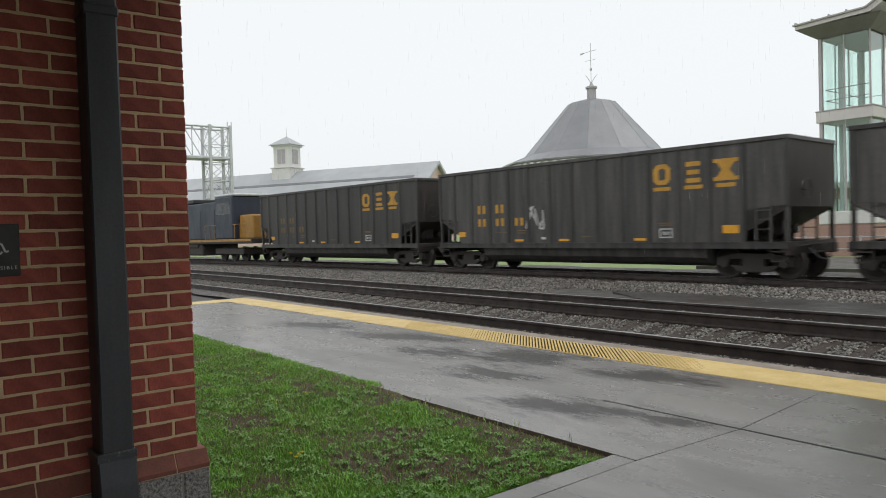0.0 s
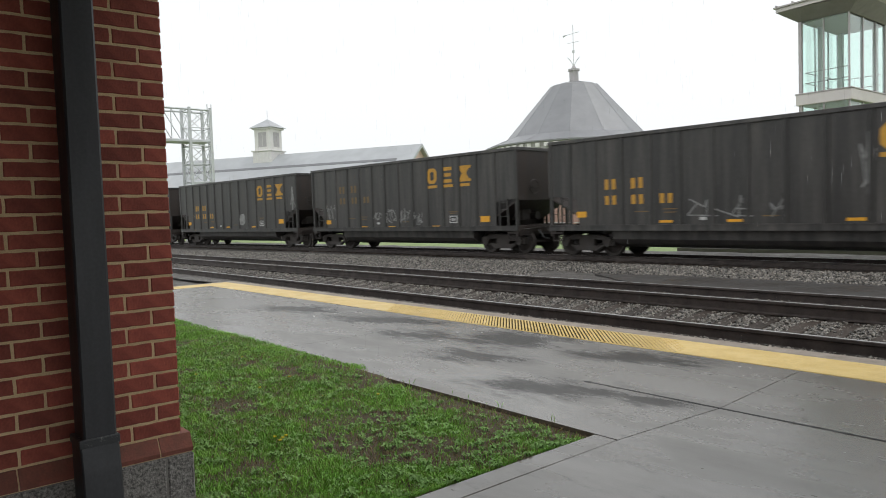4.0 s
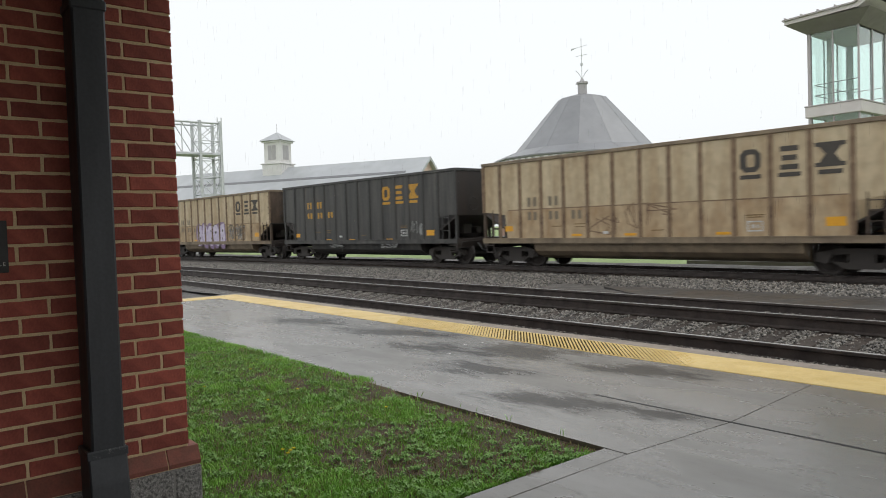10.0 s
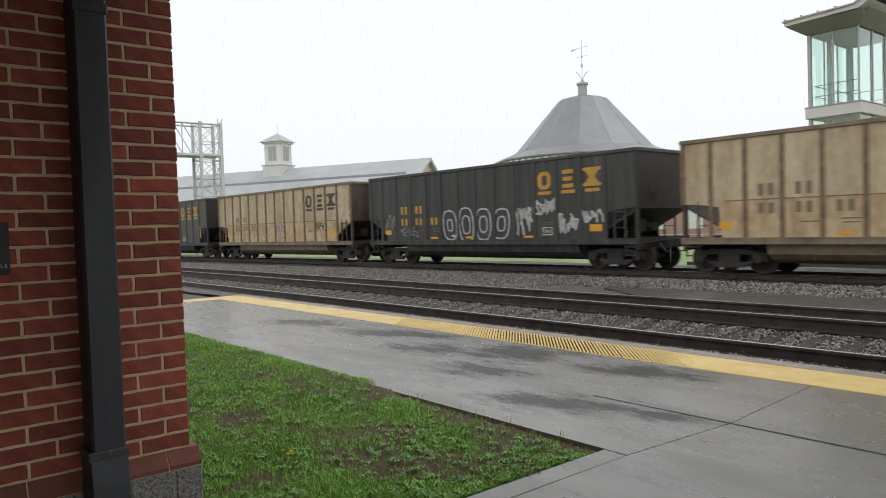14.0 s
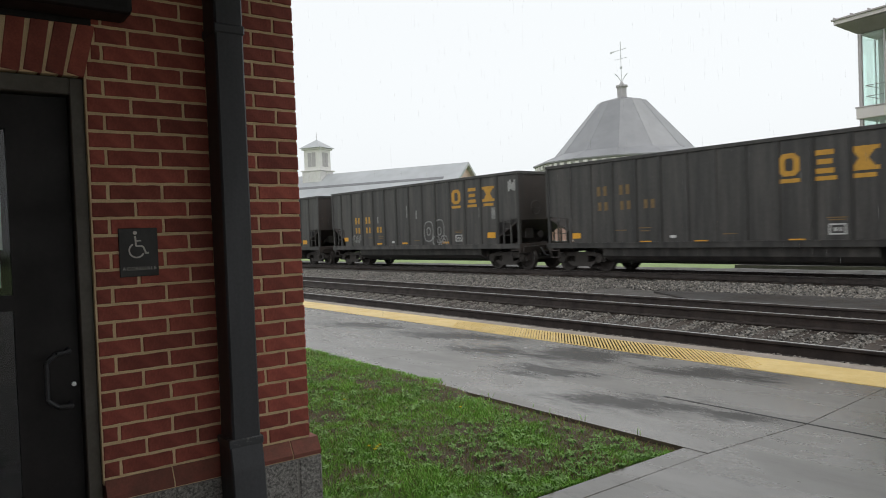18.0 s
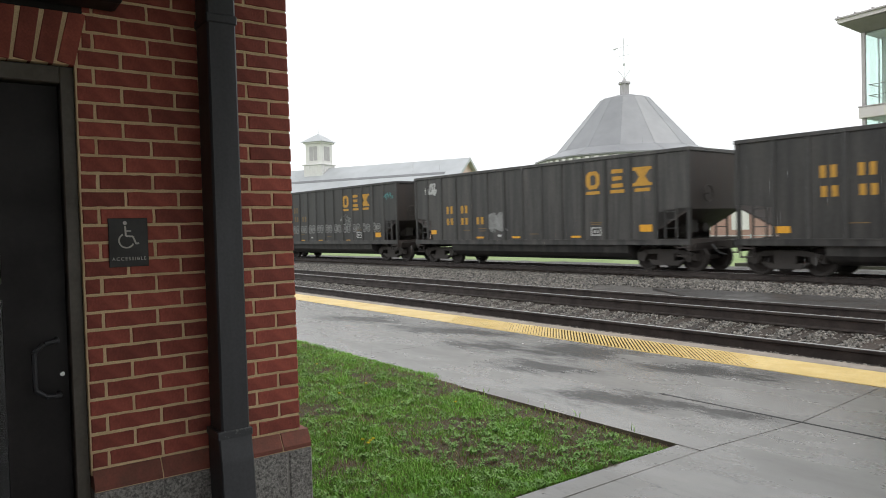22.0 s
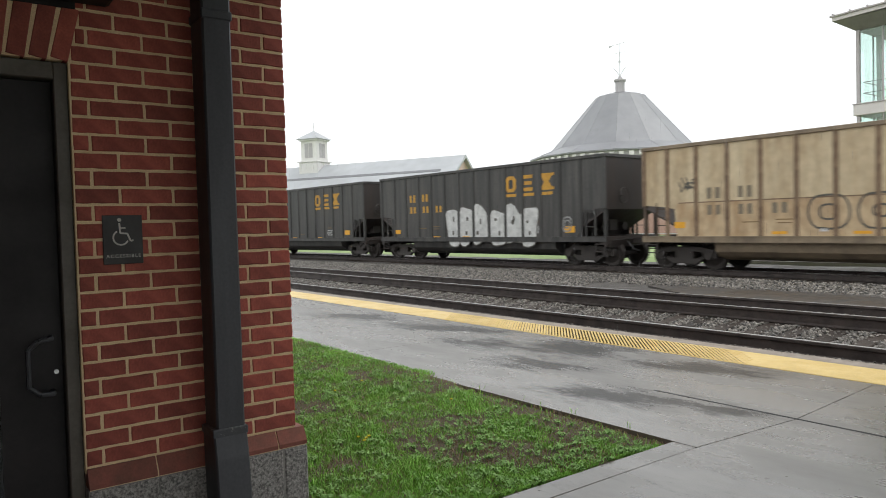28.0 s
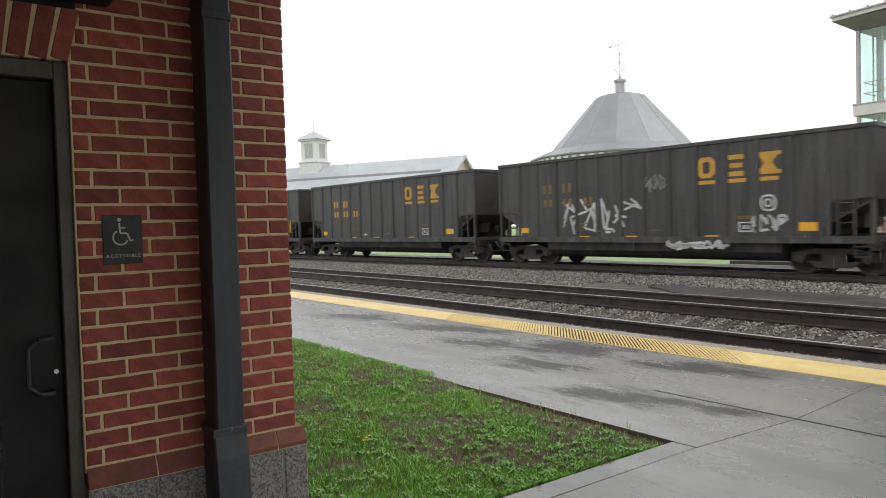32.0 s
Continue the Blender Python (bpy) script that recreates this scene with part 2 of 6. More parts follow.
M_TAN = mat("tan_car_paint", (0.555, 0.455, 0.30), (0.36, 0.255, 0.145), 0.5, 0.65, scale=1.7, fine=4, bump=0.03, streak=0.8, vary=0.10, mid=0.53)
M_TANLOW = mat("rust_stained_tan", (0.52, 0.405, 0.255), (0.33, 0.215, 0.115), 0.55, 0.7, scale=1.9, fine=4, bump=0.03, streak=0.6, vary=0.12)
M_TANEND = mat("sooty_tan_end", (0.13, 0.085, 0.055), (0.028, 0.021, 0.017), 0.6, scale=1.1, fine=12, bump=0.1, streak=0.6, mid=0.47)
M_DULLINK = mat("worn_black_lettering", (0.15, 0.125, 0.09), (0.22, 0.18, 0.125), 0.6, scale=6, fine=40, bump=0.03)
M_TANRIB = mat("rusty_rib", (0.12, 0.07, 0.042), (0.27, 0.19, 0.12), 0.65, scale=4, fine=6, bump=0.05, vary=0.1)
M_TANTUB = mat("dirty_tan_tub", (0.26, 0.20, 0.13), (0.13, 0.098, 0.068), 0.55, scale=1.5, fine=30, bump=0.1)
# truck steel raised a little, with haze put into its colour
M_TRUCK = mat("grimy_truck_steel", (0.036, 0.031, 0.028), (0.055, 0.046, 0.040), 0.65, scale=5, fine=40, bump=0.25)
M_WHEEL = mat("wheel_steel", (0.045, 0.037, 0.033), (0.034, 0.029, 0.026), 0.6, metal=0.2, scale=6, bump=0.1)
M_COAL = mat("coal_dust", (0.012, 0.012, 0.012), (0.03, 0.026, 0.022), 0.7, scale=3, fine=20, bump=0.6, dist=0.03)
M_GOLD = mat("gold_lettering", (0.55, 0.29, 0.03), (0.42, 0.22, 0.03), 0.5, scale=6, fine=40, bump=0.03)
M_FADED = mat("faded_lettering", (0.20, 0.125, 0.045), (0.12, 0.08, 0.035), 0.6, scale=6, fine=40, bump=0.03)
M_INK = mat("black_lettering", (0.045, 0.04, 0.035), (0.07, 0.06, 0.05), 0.6, scale=6, fine=40, bump=0.03)
M_REFL = mat("orange_reflector", (0.75, 0.38, 0.02), (0.65, 0.30, 0.02), 0.4, scale=6, bump=0.02)
M_WHITE = mat("white_spray", (0.62, 0.62, 0.60), (0.40, 0.40, 0.39), 0.6, scale=4, fine=30, bump=0.02)
M_GREYSPRAY = mat("thin_white_spray", (0.30, 0.30, 0.29), (0.15, 0.15, 0.145), 0.6, scale=4, fine=30, bump=0.02)
M_PURPLE = mat("purple_spray", (0.26, 0.18, 0.30), (0.20, 0.14, 0.22), 0.6, scale=4, bump=0.02)
M_LILAC = mat("lilac_spray", (0.60, 0.55, 0.64), (0.44, 0.38, 0.52), 0.6, scale=4, bump=0.02)
M_DARKSPRAY = mat("dark_spray", (0.07, 0.065, 0.055), (0.11, 0.10, 0.085), 0.6, scale=4, bump=0.02)
M_TEAL = mat("teal_spray", (0.10, 0.28, 0.27), (0.08, 0.2, 0.2), 0.6, scale=4, bump=0.02)
M_BLUE = mat("loco_blue", (0.026, 0.036, 0.06), (0.018, 0.025, 0.042), 0.4, scale=2, bump=0.04, streak=0.7)
M_LOCOY = mat("loco_yellow", (0.42, 0.22, 0.045), (0.30, 0.16, 0.04), 0.4, scale=2, bump=0.04)
M_ROOFMETAL = mat("standing_seam_roof", (0.215, 0.215, 0.228), (0.185, 0.186, 0.198), 0.34, 0.42, spec=0.8, scale=0.12, fine=0.5, bump=0)
M_SHOPROOF = mat("pale_metal_roof", (0.40, 0.41, 0.425), (0.35, 0.36, 0.375), 0.28, 0.4, scale=0.1, fine=0.4, bump=0)
M_FARBRICK = mat("pale_far_brick", (0.42, 0.27, 0.23), (0.36, 0.22, 0.19), 0.8, scale=0.6, fine=10, bump=0.1)
# workshop brick made paler, putting the distance fog into its colour
M_PALEBRICK = mat("fog_paled_brick", (0.68, 0.50, 0.46), (0.62, 0.45, 0.41), 0.8, scale=0.6, fine=10, bump=0.1)
# belfry white and louvre grey are lightened in place of distance haze
M_WHITEWOOD = mat("white_woodwork", (0.72, 0.70, 0.69), (0.65, 0.63, 0.62), 0.6, scale=1, fine=20, bump=0.05)
M_GREYWOOD = mat("hazed_louvre_grey", (0.44, 0.42, 0.43), (0.38, 0.36, 0.37), 0.6, scale=1, fine=20, bump=0.05)
# the roof step's shadow is put into this darker grey
M_STEP = mat("shadowed_step", (0.20, 0.20, 0.21), (0.16, 0.16, 0.17), 0.6, scale=0.5, bump=0)
# gantry steel, its colour lightened to carry the mist
M_GALV = mat("hazed_galvanised_steel", (0.60, 0.61, 0.62), (0.50, 0.51, 0.52), 0.45, metal=0.2, scale=2, fine=20, bump=0.05)
M_TOWERF = mat("mauve_grey_frame", (0.46, 0.43, 0.43), (0.40, 0.37, 0.37), 0.45, scale=2, bump=0.03)
M_STUCCO = mat("cream_band", (0.66, 0.62, 0.60), (0.60, 0.56, 0.54), 0.7, scale=1, bump=0.05)
M_SOFFIT = mat("soffit_paint", (0.27, 0.245, 0.24), (0.23, 0.21, 0.205), 0.6, scale=2, bump=0.03)
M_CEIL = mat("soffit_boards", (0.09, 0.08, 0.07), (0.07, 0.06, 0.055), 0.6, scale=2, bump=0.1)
M_BULB = mat("dark_plastic", (0.03, 0.03, 0.03), (0.02, 0.02, 0.02), 0.4, bump=0.02)


def glass(name, tint, rough=0.02):
    m = bpy.data.materials.new(name)
    m.use_nodes = True
    p = m.node_tree.nodes["Principled BSDF"]
    p.inputs["Base Color"].default_value = (*tint, 1)
    p.inputs["Transmission Weight"].default_value = 1.0
    p.inputs["Roughness"].default_value = rough
    p.inputs["IOR"].default_value = 1.45
    return m


def drops(name):
    """Falling water: mostly clear, with a pale shine."""
    m = bpy.data.materials.new(name)
    m.use_nodes = True
    n, l = m.node_tree.nodes, m.node_tree.links
    p, o = n["Principled BSDF"], n["Material Output"]
    p.inputs["Base Color"].default_value, p.inputs["Roughness"].default_value = (0.85, 0.88, 0.9, 1), 0.3
    tr, mx = n.new("ShaderNodeBsdfTransparent"), n.new("ShaderNodeMixShader")
    mx.inputs["Fac"].default_value = 0.13
    l.new(tr.outputs[0], mx.inputs[1])
    tl, both = n.new("ShaderNodeBsdfTranslucent"), n.new("ShaderNodeAddShader")
    tl.inputs["Color"].default_value = (0.45, 0.46, 0.47, 1)
    p.inputs["Base Color"].default_value = (0.5, 0.51, 0.52, 1)
    l.new(p.outputs[0], both.inputs[0])
    l.new(tl.outputs[0], both.inputs[1])
    l.new(both.outputs[0], mx.inputs[2])
    l.new(mx.outputs[0], o.inputs["Surface"])
    return m


M_RAIN = drops("rain_water")
M_GREENGLASS = glass("green_glass", (0.84, 0.965, 0.92))
M_DOORGLASS = glass("door_glass", (0.35, 0.36, 0.34), 0.05)


# ---- mesh helpers ----
def quadbox(bm, x0, x1, y0, y1, z0, z1):
    v = [bm.verts.new((x, y, z)) for z in (z0, z1) for x, y in ((x0, y0), (x1, y0), (x1, y1), (x0, y1))]
    for f in ((3, 2, 1, 0), (4, 5, 6, 7), (0, 1, 5, 4), (1, 2, 6, 5), (2, 3, 7, 6), (3, 0, 4, 7)):
        bm.faces.new([v[i] for i in f])
    return v


def box(x0, x1, y0, y1, z0, z1, bevel=0.0, seg=1):
    bm = bmesh.new()
    quadbox(bm, x0, x1, y0, y1, z0, z1)
    if bevel:
        bmesh.ops.bevel(bm, geom=bm.edges[:], offset=bevel, segments=seg, affect="EDGES", profile=0.5)
    return bm


def rod(bm, a, b, r, n=8, r2=None, caps=True):
    a, b = Vector(a), Vector(b)
    q = (b - a).to_track_quat("Z", "Y").to_matrix()
    r2 = r if r2 is None else r2
    rings = []
    for p, rad in ((a, r), (b, r2)):
        rings.append([bm.verts.new(p + q @ Vector((rad * math.cos(2 * math.pi * i / n), rad * math.sin(2 * math.pi * i / n), 0))) for i in range(n)])
    for i in range(n):
        bm.faces.new((rings[0][i], rings[0][(i + 1) % n], rings[1][(i + 1) % n], rings[1][i]))
    if caps:
        bm.faces.new(rings[0][::-1])
        bm.faces.new(rings[1])


def prism(bm, pts, axis, a, b):
    """Extrudes the outline pts along an axis from a to b: the points lie in (y, z), (x, z) or (x, y)."""
    def at(p, d):
        return {"x": (d, p[0], p[1]), "y": (p[0], d, p[1]), "z": (p[0], p[1], d)}[axis]
    lo, hi = [bm.verts.new(at(p, a)) for p in pts], [bm.verts.new(at(p, b)) for p in pts]
    n = len(pts)
    fs = [bm.faces.new(lo), bm.faces.new(hi)]
    for i in range(n):
        fs.append(bm.faces.new((lo[i], lo[(i + 1) % n], hi[(i + 1) % n], hi[i])))
    bmesh.ops.recalc_face_normals(bm, faces=fs)


def tomesh(name, bm, material, smooth=False):
    me = bpy.data.meshes.new(name)
    bm.to_mesh(me)
    bm.free()
    me.materials.append(material)
    if smooth:
        me.polygons.foreach_set("use_smooth", [True] * len(me.polygons))
    return me


def part(name, bm, material, parent=None, label="", smooth=False, at=None):
    me = bm if isinstance(bm, bpy.types.Mesh) else tomesh(name, bm, material, smooth)
    ob = new(name, me)
    if parent:
        ob.parent = parent
    if label:
        tagged(ob, label)
    if at is not None:
        ob.matrix_basis = at
    return ob


def thing(name, label, category, group="", kind="", at=None):
    ob = new(name)
    ob.empty_display_size = 0.2
    if at is not None:
        ob.matrix_basis = at
    return tagged(ob, label, category, group, kind)


def soup(name, verts, faces, material, smooth=False):
    me = bpy.data.meshes.new(name)
    me.from_pydata(verts, [], faces)
    me.materials.append(material)
    if smooth:
        me.polygons.foreach_set("use_smooth", [True] * len(me.polygons))
    return me


# ---- the line of the far track: a gentle curve, falling slightly towards +x ----
SIDE = 18.62


def track_y(x):
    """y of the near side of the passing cars."""
    if x > 12.7:
        return SIDE
    if x > -45:
        return SIDE - 0.00066 * (x - 12.7) ** 2
    return SIDE - 0.00066 * 57.7 ** 2 - 0.0762 * 25 * (1 - math.exp((x + 45) / 25))


def track_z(x):
    x = min(max(x, -45.0), 12.7)
    return -0.145 - 0.00514 * x - 0.00003 * x * x


HALF = 1.60          # half the width of a car
GAUGE = 0.7525       # from the middle of the track to the middle of a rail

# ---- ground ----
g = bmesh.new()
nx = [-1500, -300, -120, -80, -60, -45, -30, -15, 0, 15, 40, 120, 300, 1500]
ny = [-1500, -100, -20, 6.2, 24.0, 26, 32, 45, 60, 90, 150, 300, 1500]
gv = {}
for i, x in enumerate(nx):
    for j, y in enumerate(ny):
        z = -0.45
        if y >= 26:
            z = -0.15 + 0.0 * max(0, min(y, 90) - 26)
        gv[i, j] = g.verts.new((x, y, z))
for i in range(len(nx) - 1):
    for j in range(len(ny) - 1):
        g.faces.new((gv[i, j], gv[i + 1, j], gv[i + 1, j + 1], gv[i, j + 1]))
ground = part("ground", g, M_LAWN)
tagged(ground, "pale green wet lawn that reaches to the misty distance", "ground", kind="structure")

# ballast bed between the platform and the lawn
bal = bmesh.new()
xs = [-530, -330, -200, -120, -90] + [-75 + 0.9 * i for i in range(104)] + [30, 60, 150, 330, 530]
ys = [6.42 + 0.42 * i for i in range(44)]
rows = []
for x in xs:
    row = []
    for y in ys:
        c = track_y(x) + HALF
        z = -0.17
        if 6.4 < y < 7.0:
            z = -0.13
        z += 0.112 * max(0.0, 1 - abs(y - 8.6) / 0.8)
        if abs(y - c) < 3:
            k = min(1.0, (3 - abs(y - c)) / 1.2)
            z = z * (1 - k) + (track_z(x) - 0.20) * k
        if y > 23.5:
            z = -0.5
        z += random.uniform(-0.022, 0.022) if -80 < x < 22 else 0
        row.append(bal.verts.new((x, y, z)))
    rows.append(row)
for a, b in zip(rows, rows[1:]):
    for i in range(len(ys) - 1):
        bal.faces.new((a[i], b[i], b[i + 1], a[i + 1]))
ballast = part("ballast", bal, M_BALLAST, smooth=True)
side = bmesh.new()
quadbox(side, -90, -14.55, -6, 6.6, -0.6, -0.19)
quadbox(side, -90, -14.55, 6.6, 7.3, -0.6, -0.135)
tagged(part("track_bed", side, M_BALLAST), "dark wet crushed stone beyond the end of the platform", "ballast", kind="structure")
tagged(ballast, "dark wet bed of crushed stone ballast under the tracks", "ballast", kind="structure")


def stones(name, count, spot, size, label, material=M_STONE):
    """Loose angular stones: spot() gives the place of one."""
    verts, faces = [], []
    base = [(-1, -1, -0.6), (1, -0.8, -0.6), (0.9, 1, -0.6), (-0.8, 0.9, -0.6), (-0.6, -0.5, 0.6), (0.6, -0.7, 0.45), (0.5, 0.6, 0.7), (-0.7, 0.5, 0.4)]
    fs = ((4, 5, 6, 7), (0, 1, 5, 4), (1, 2, 6, 5), (2, 3, 7, 6), (3, 0, 4, 7))
    for _ in range(count):
        x, y, z = spot()
        s = size * random.uniform(0.5, 1.25)
        rot = Euler((random.uniform(-0.7, 0.7), random.uniform(-0.7, 0.7), random.uniform(0, 6.28))).to_matrix()
        k = len(verts)
        for p in base:
            q = rot @ Vector((p[0] * s * random.uniform(0.7, 1.2), p[1] * s * random.uniform(0.7, 1.2), p[2] * s * random.uniform(0.7, 1.2)))
            verts.append((x + q.x, y + q.y, z + q.z))
        faces += [tuple(k + i for i in f) for f in fs]
    ob = part(name, soup(name, verts, faces, material), None)
    return tagged(ob, label, "ballast", kind="stuff")


def spot_near():
    x = -28 + 30.5 * (random.random() ** 0.75)
    y = random.choice((random.uniform(7.34, 8.66), random.uniform(7.34, 8.66), random.uniform(8.95, 11.2), random.uniform(6.6, 7.2)))
    if 7.6 < y < 8.7 and abs((x + 34.25) % 0.5 - 0.25) < 0.13 and random.random() < 0.7:
        x += 0.25
    z = -0.165 + 0.112 * max(0.0, 1 - abs(y - 8.6) / 0.8)
    return x, y, z + random.uniform(-0.012, 0.03)


def spot_far():
    x = random.uniform(-45, 3)
    y = random.uniform(11.25, track_y(x) - 1.5)
    if x > -9.5 - (y - 12) * 0.5 and 11.3 < y < 14.0:
        y = random.uniform(14.2, track_y(x) - 1.5)
    k = max(0.0, min(1.0, (3 - abs(y - track_y(x) - HALF)) / 1.2))
    return x, y, (-0.155) * (1 - k) + (track_z(x) - 0.19) * k + random.uniform(-0.01, 0.03)


stones("crushed_stone", 62000, spot_near, 0.0185, "loose wet grey and brown crushed stones between the rails")
stones("crushed_stone", 26000, spot_far, 0.028, "loose wet grey crushed stones beyond the near track")

# paved strip between the tracks
pv = bmesh.new()
prism(pv, [(-8.5, 13.6), (-7.0, 12.6), (-5.5, 11.9), (-4, 11.5), (60, 11.35), (60, 13.9), (-4, 14.2), (-7, 14.0)], "z", -0.22, -0.125)
pave = part("pavement", pv, M_ASPH)
tagged(pave, "wet dark asphalt strip lying between the two tracks", "pavement", kind="structure")

# ---- platform ----
platform = thing("platform", "wet grey concrete station platform with dark joints", "platform", kind="structure")
# each slab as an outline; the joint across the platform wanders a little
OUTLINES = [
    [(-13.596, 2.783), (-8.204, 2.783), (-8.204, 5.487), (-13.596, 5.487)], [(-8.196, 2.783), (-4.664, 2.783), (-4.664, 5.487), (-8.196, 5.487)],
    [(-4.656, 2.763), (0.211, 2.763), (0.296, 3.882), (-0.97, 3.882), (-0.97, 3.903), (0.297, 3.903), (0.19, 5.487), (-4.656, 5.487)],
    [(0.306, 3.903), (5.596, 3.903), (5.596, 5.487), (0.199, 5.487)], [(0.220, 0.603), (5.596, 0.603), (5.596, 3.882), (0.305, 3.882), (0.220, 2.763)],
    [(5.604, 3.903), (20, 3.903), (20, 5.487), (5.604, 5.487)], [(5.604, 0.603), (20, 0.603), (20, 3.882), (5.604, 3.882)],
    [(0.220, -9), (5.596, -9), (5.596, 0.589), (0.220, 0.589)], [(5.604, -9), (20, -9), (20, 0.589), (5.604, 0.589)]]
for outline in OUTLINES:
    bm = bmesh.new()
    prism(bm, outline, "z", -0.22, 0.0)
    part("slab", bm, M_CONC, platform)
for i in range(6):
    y0 = 2.76 - 1.9 * (i + 1)
    part("kerb", box(0.03, 0.212, y0 + 0.005, y0 + 1.895, -0.22, 0.0, 0.006), M_CONC, platform)
part("joint_strip", box(-0.97, 20, 3.880, 3.905, -0.22, 0.002), M_JOINT, platform, "black rubber joint filler")
bm = bmesh.new()
prism(bm, [(0.205, -9), (0.230, -9), (0.230, 2.763), (0.315, 3.89), (0.21, 5.48), (0.18, 5.48), (0.285, 3.89), (0.205, 2.763)], "z", -0.22, -0.005)
part("joint_groove", bm, M_GROOVE, platform, "narrow dirty groove")
for x in (-8.2, -4.66):
    part("joint_groove", box(x - 0.006, x + 0.006, 2.8, 5.47, -0.22, -0.004), M_GROOVE, platform)
edge = part("platform_edge", box(-14.5, 20, 6.16, 6.47, -0.30, -0.006, 0.012), M_EDGE, platform, "rough pale concrete edge")
part("platform_edge", box(-14.5, -14.25, 1.0, 6.157, -0.30, -0.006, 0.012), M_EDGE, platform)
part("warning_strip", box(-14.247, -13.606, 1.0, 5.497, -0.2, 0.004, 0.003), M_YELLOW, platform, "yellow edge strip")
part("edge_face", box(-14.5, 20, 6.06, 6.16, -0.45, -0.03), M_KERB, platform)
for x0, x1 in ((-14.247, -6.3), (-6.3, -1.45), (-1.45, 3.2), (3.2, 20)):
    part("warning_strip", box(x0 + 0.003, x1 - 0.003, 5.50, 6.157, -0.2, 0.004, 0.003), M_YELLOW, platform, "yellow edge strip")
# tactile stretch: raised bars in slanting rows, the shade of the grooves painted as dark lines
ROW, SLANT = 0.0570, 0.7071
v, f = [], []
for i in range(96):
    for j in range(8):
        u = (j + 0.5) / 8
        x, y = -6.3 + ROW * i - 0.62 * u, 5.515 + 0.62 * u
        if x > -1.08 or (x > -3.6 and random.random() < 0.06):
            continue
        k = len(v)
        for a, b, z in ((0.043, 0.0125, 0.003), (0.036, 0.0095, 0.0092)):
            for p, q in ((-a, -b), (a, -b), (a, b), (-a, b)):
                v.append((x - SLANT * p - SLANT * q, y + SLANT * p - SLANT * q, z))
        f += [(k + 4, k + 5, k + 6, k + 7), (k, k + 1, k + 5, k + 4), (k + 1, k + 2, k + 6, k + 5), (k + 2, k + 3, k + 7, k + 6), (k + 3, k, k + 4, k + 7)]
dots = part("tactile_bars", soup("tactile_bars", v, f, M_YELLOW), None, platform)
tagged(dots, "raised yellow tactile bars", kind="stuff")
v, f = [], []
for i in range(92):
    x = -6.3 + ROW * (i + 0.5)
    w = (0.0015 + 0.009 * max(0.0, 1 - abs(i - 60) / 34) ** 1.2) * random.uniform(0.6, 1.2)
    k = len(v)
    v += [(x - w, 5.515 - w, 0.0052), (x + w, 5.515 + w, 0.0052), (x + w - 0.61, 5.515 + w + 0.61, 0.0052), (x - w - 0.61, 5.515 - w + 0.61, 0.0052)]
    f.append((k, k + 1, k + 2, k + 3))
groove_lines = part("groove_grime", soup("groove_grime", v, f, M_GROOVESHADE), None, platform)
tagged(groove_lines, "dark lines painted for the shade in the grooves between the bars", kind="stuff")

# ---- lawn beside the station ----
def lawn_z(x, y):
    rise = min(1, max(0, -2.0 - x)) * min(1, max(0, (y - 1.4) / 0.9))
    return -0.018 + 0.03 * noise.noise((x * 1.3, y * 1.3, 3.0)) * (1 - rise) + 0.036 * rise


lawn = bmesh.new()
lx = [-13.6, -12] + [-11, -10, -9, -8] + [-7 + 0.25 * i for i in range(29)]
ly = [-0.3 + 0.14 * i for i in range(22)] + [2.775]
rows = []
for x in lx:
    row = []
    for y in ly:
        z = lawn_z(x, y) + 0.012 * noise.noise((x * 5, y * 5, 1.0))
        if x >= 0 or y > 2.77:
            z = -0.035 if x > -2.3 else 0.004
        row.append(lawn.verts.new((min(x, 0.03), y, z)))
    rows.append(row)
for a, b in zip(rows, rows[1:]):
    for i in range(len(ly) - 1):
        lawn.faces.new((a[i], b[i], b[i + 1], a[i + 1]))
lw = part("lawn", lawn, M_SOIL, smooth=True)
tagged(lw, "patch of bare soil under thin wet grass", "lawn", kind="structure")


def sward(name, count, material, tall, wide, spot, label):
    verts, faces = [], []
    for _ in range(count):
        p = spot()
        if p is None:
            continue
        x, y = p
        z = lawn_z(x, y) if y < 2.78 else 0.0
        h = tall * random.uniform(0.45, 1.2) * (0.65 + 0.9 * max(0.0, noise.noise((x * 2.3, y * 2.3, 9.0)) + 0.1))
        a = random.uniform(0, 6.28)
        w = wide * random.uniform(0.6, 1.2)
        lean = random.uniform(0.2, 1.1) * h
        b = random.uniform(0, 6.28)
        dx, dy = math.cos(a) * w, math.sin(a) * w
        ex, ey = math.cos(b) * lean, math.sin(b) * lean
        k = len(verts)
        verts += [(x - dx, y - dy, z), (x + dx, y + dy, z), (x + dx * 0.7 + ex * 0.4, y + dy * 0.7 + ey * 0.4, z + h * 0.6), (x - dx * 0.7 + ex * 0.4, y - dy * 0.7 + ey * 0.4, z + h * 0.6), (x + ex, y + ey, z + h * 0.92)]
        faces += [(k, k + 1, k + 2, k + 3), (k + 3, k + 2, k + 4)]
    ob = part(name, soup(name, verts, faces, material), None)
    return tagged(ob, label, "grass", kind="stuff")


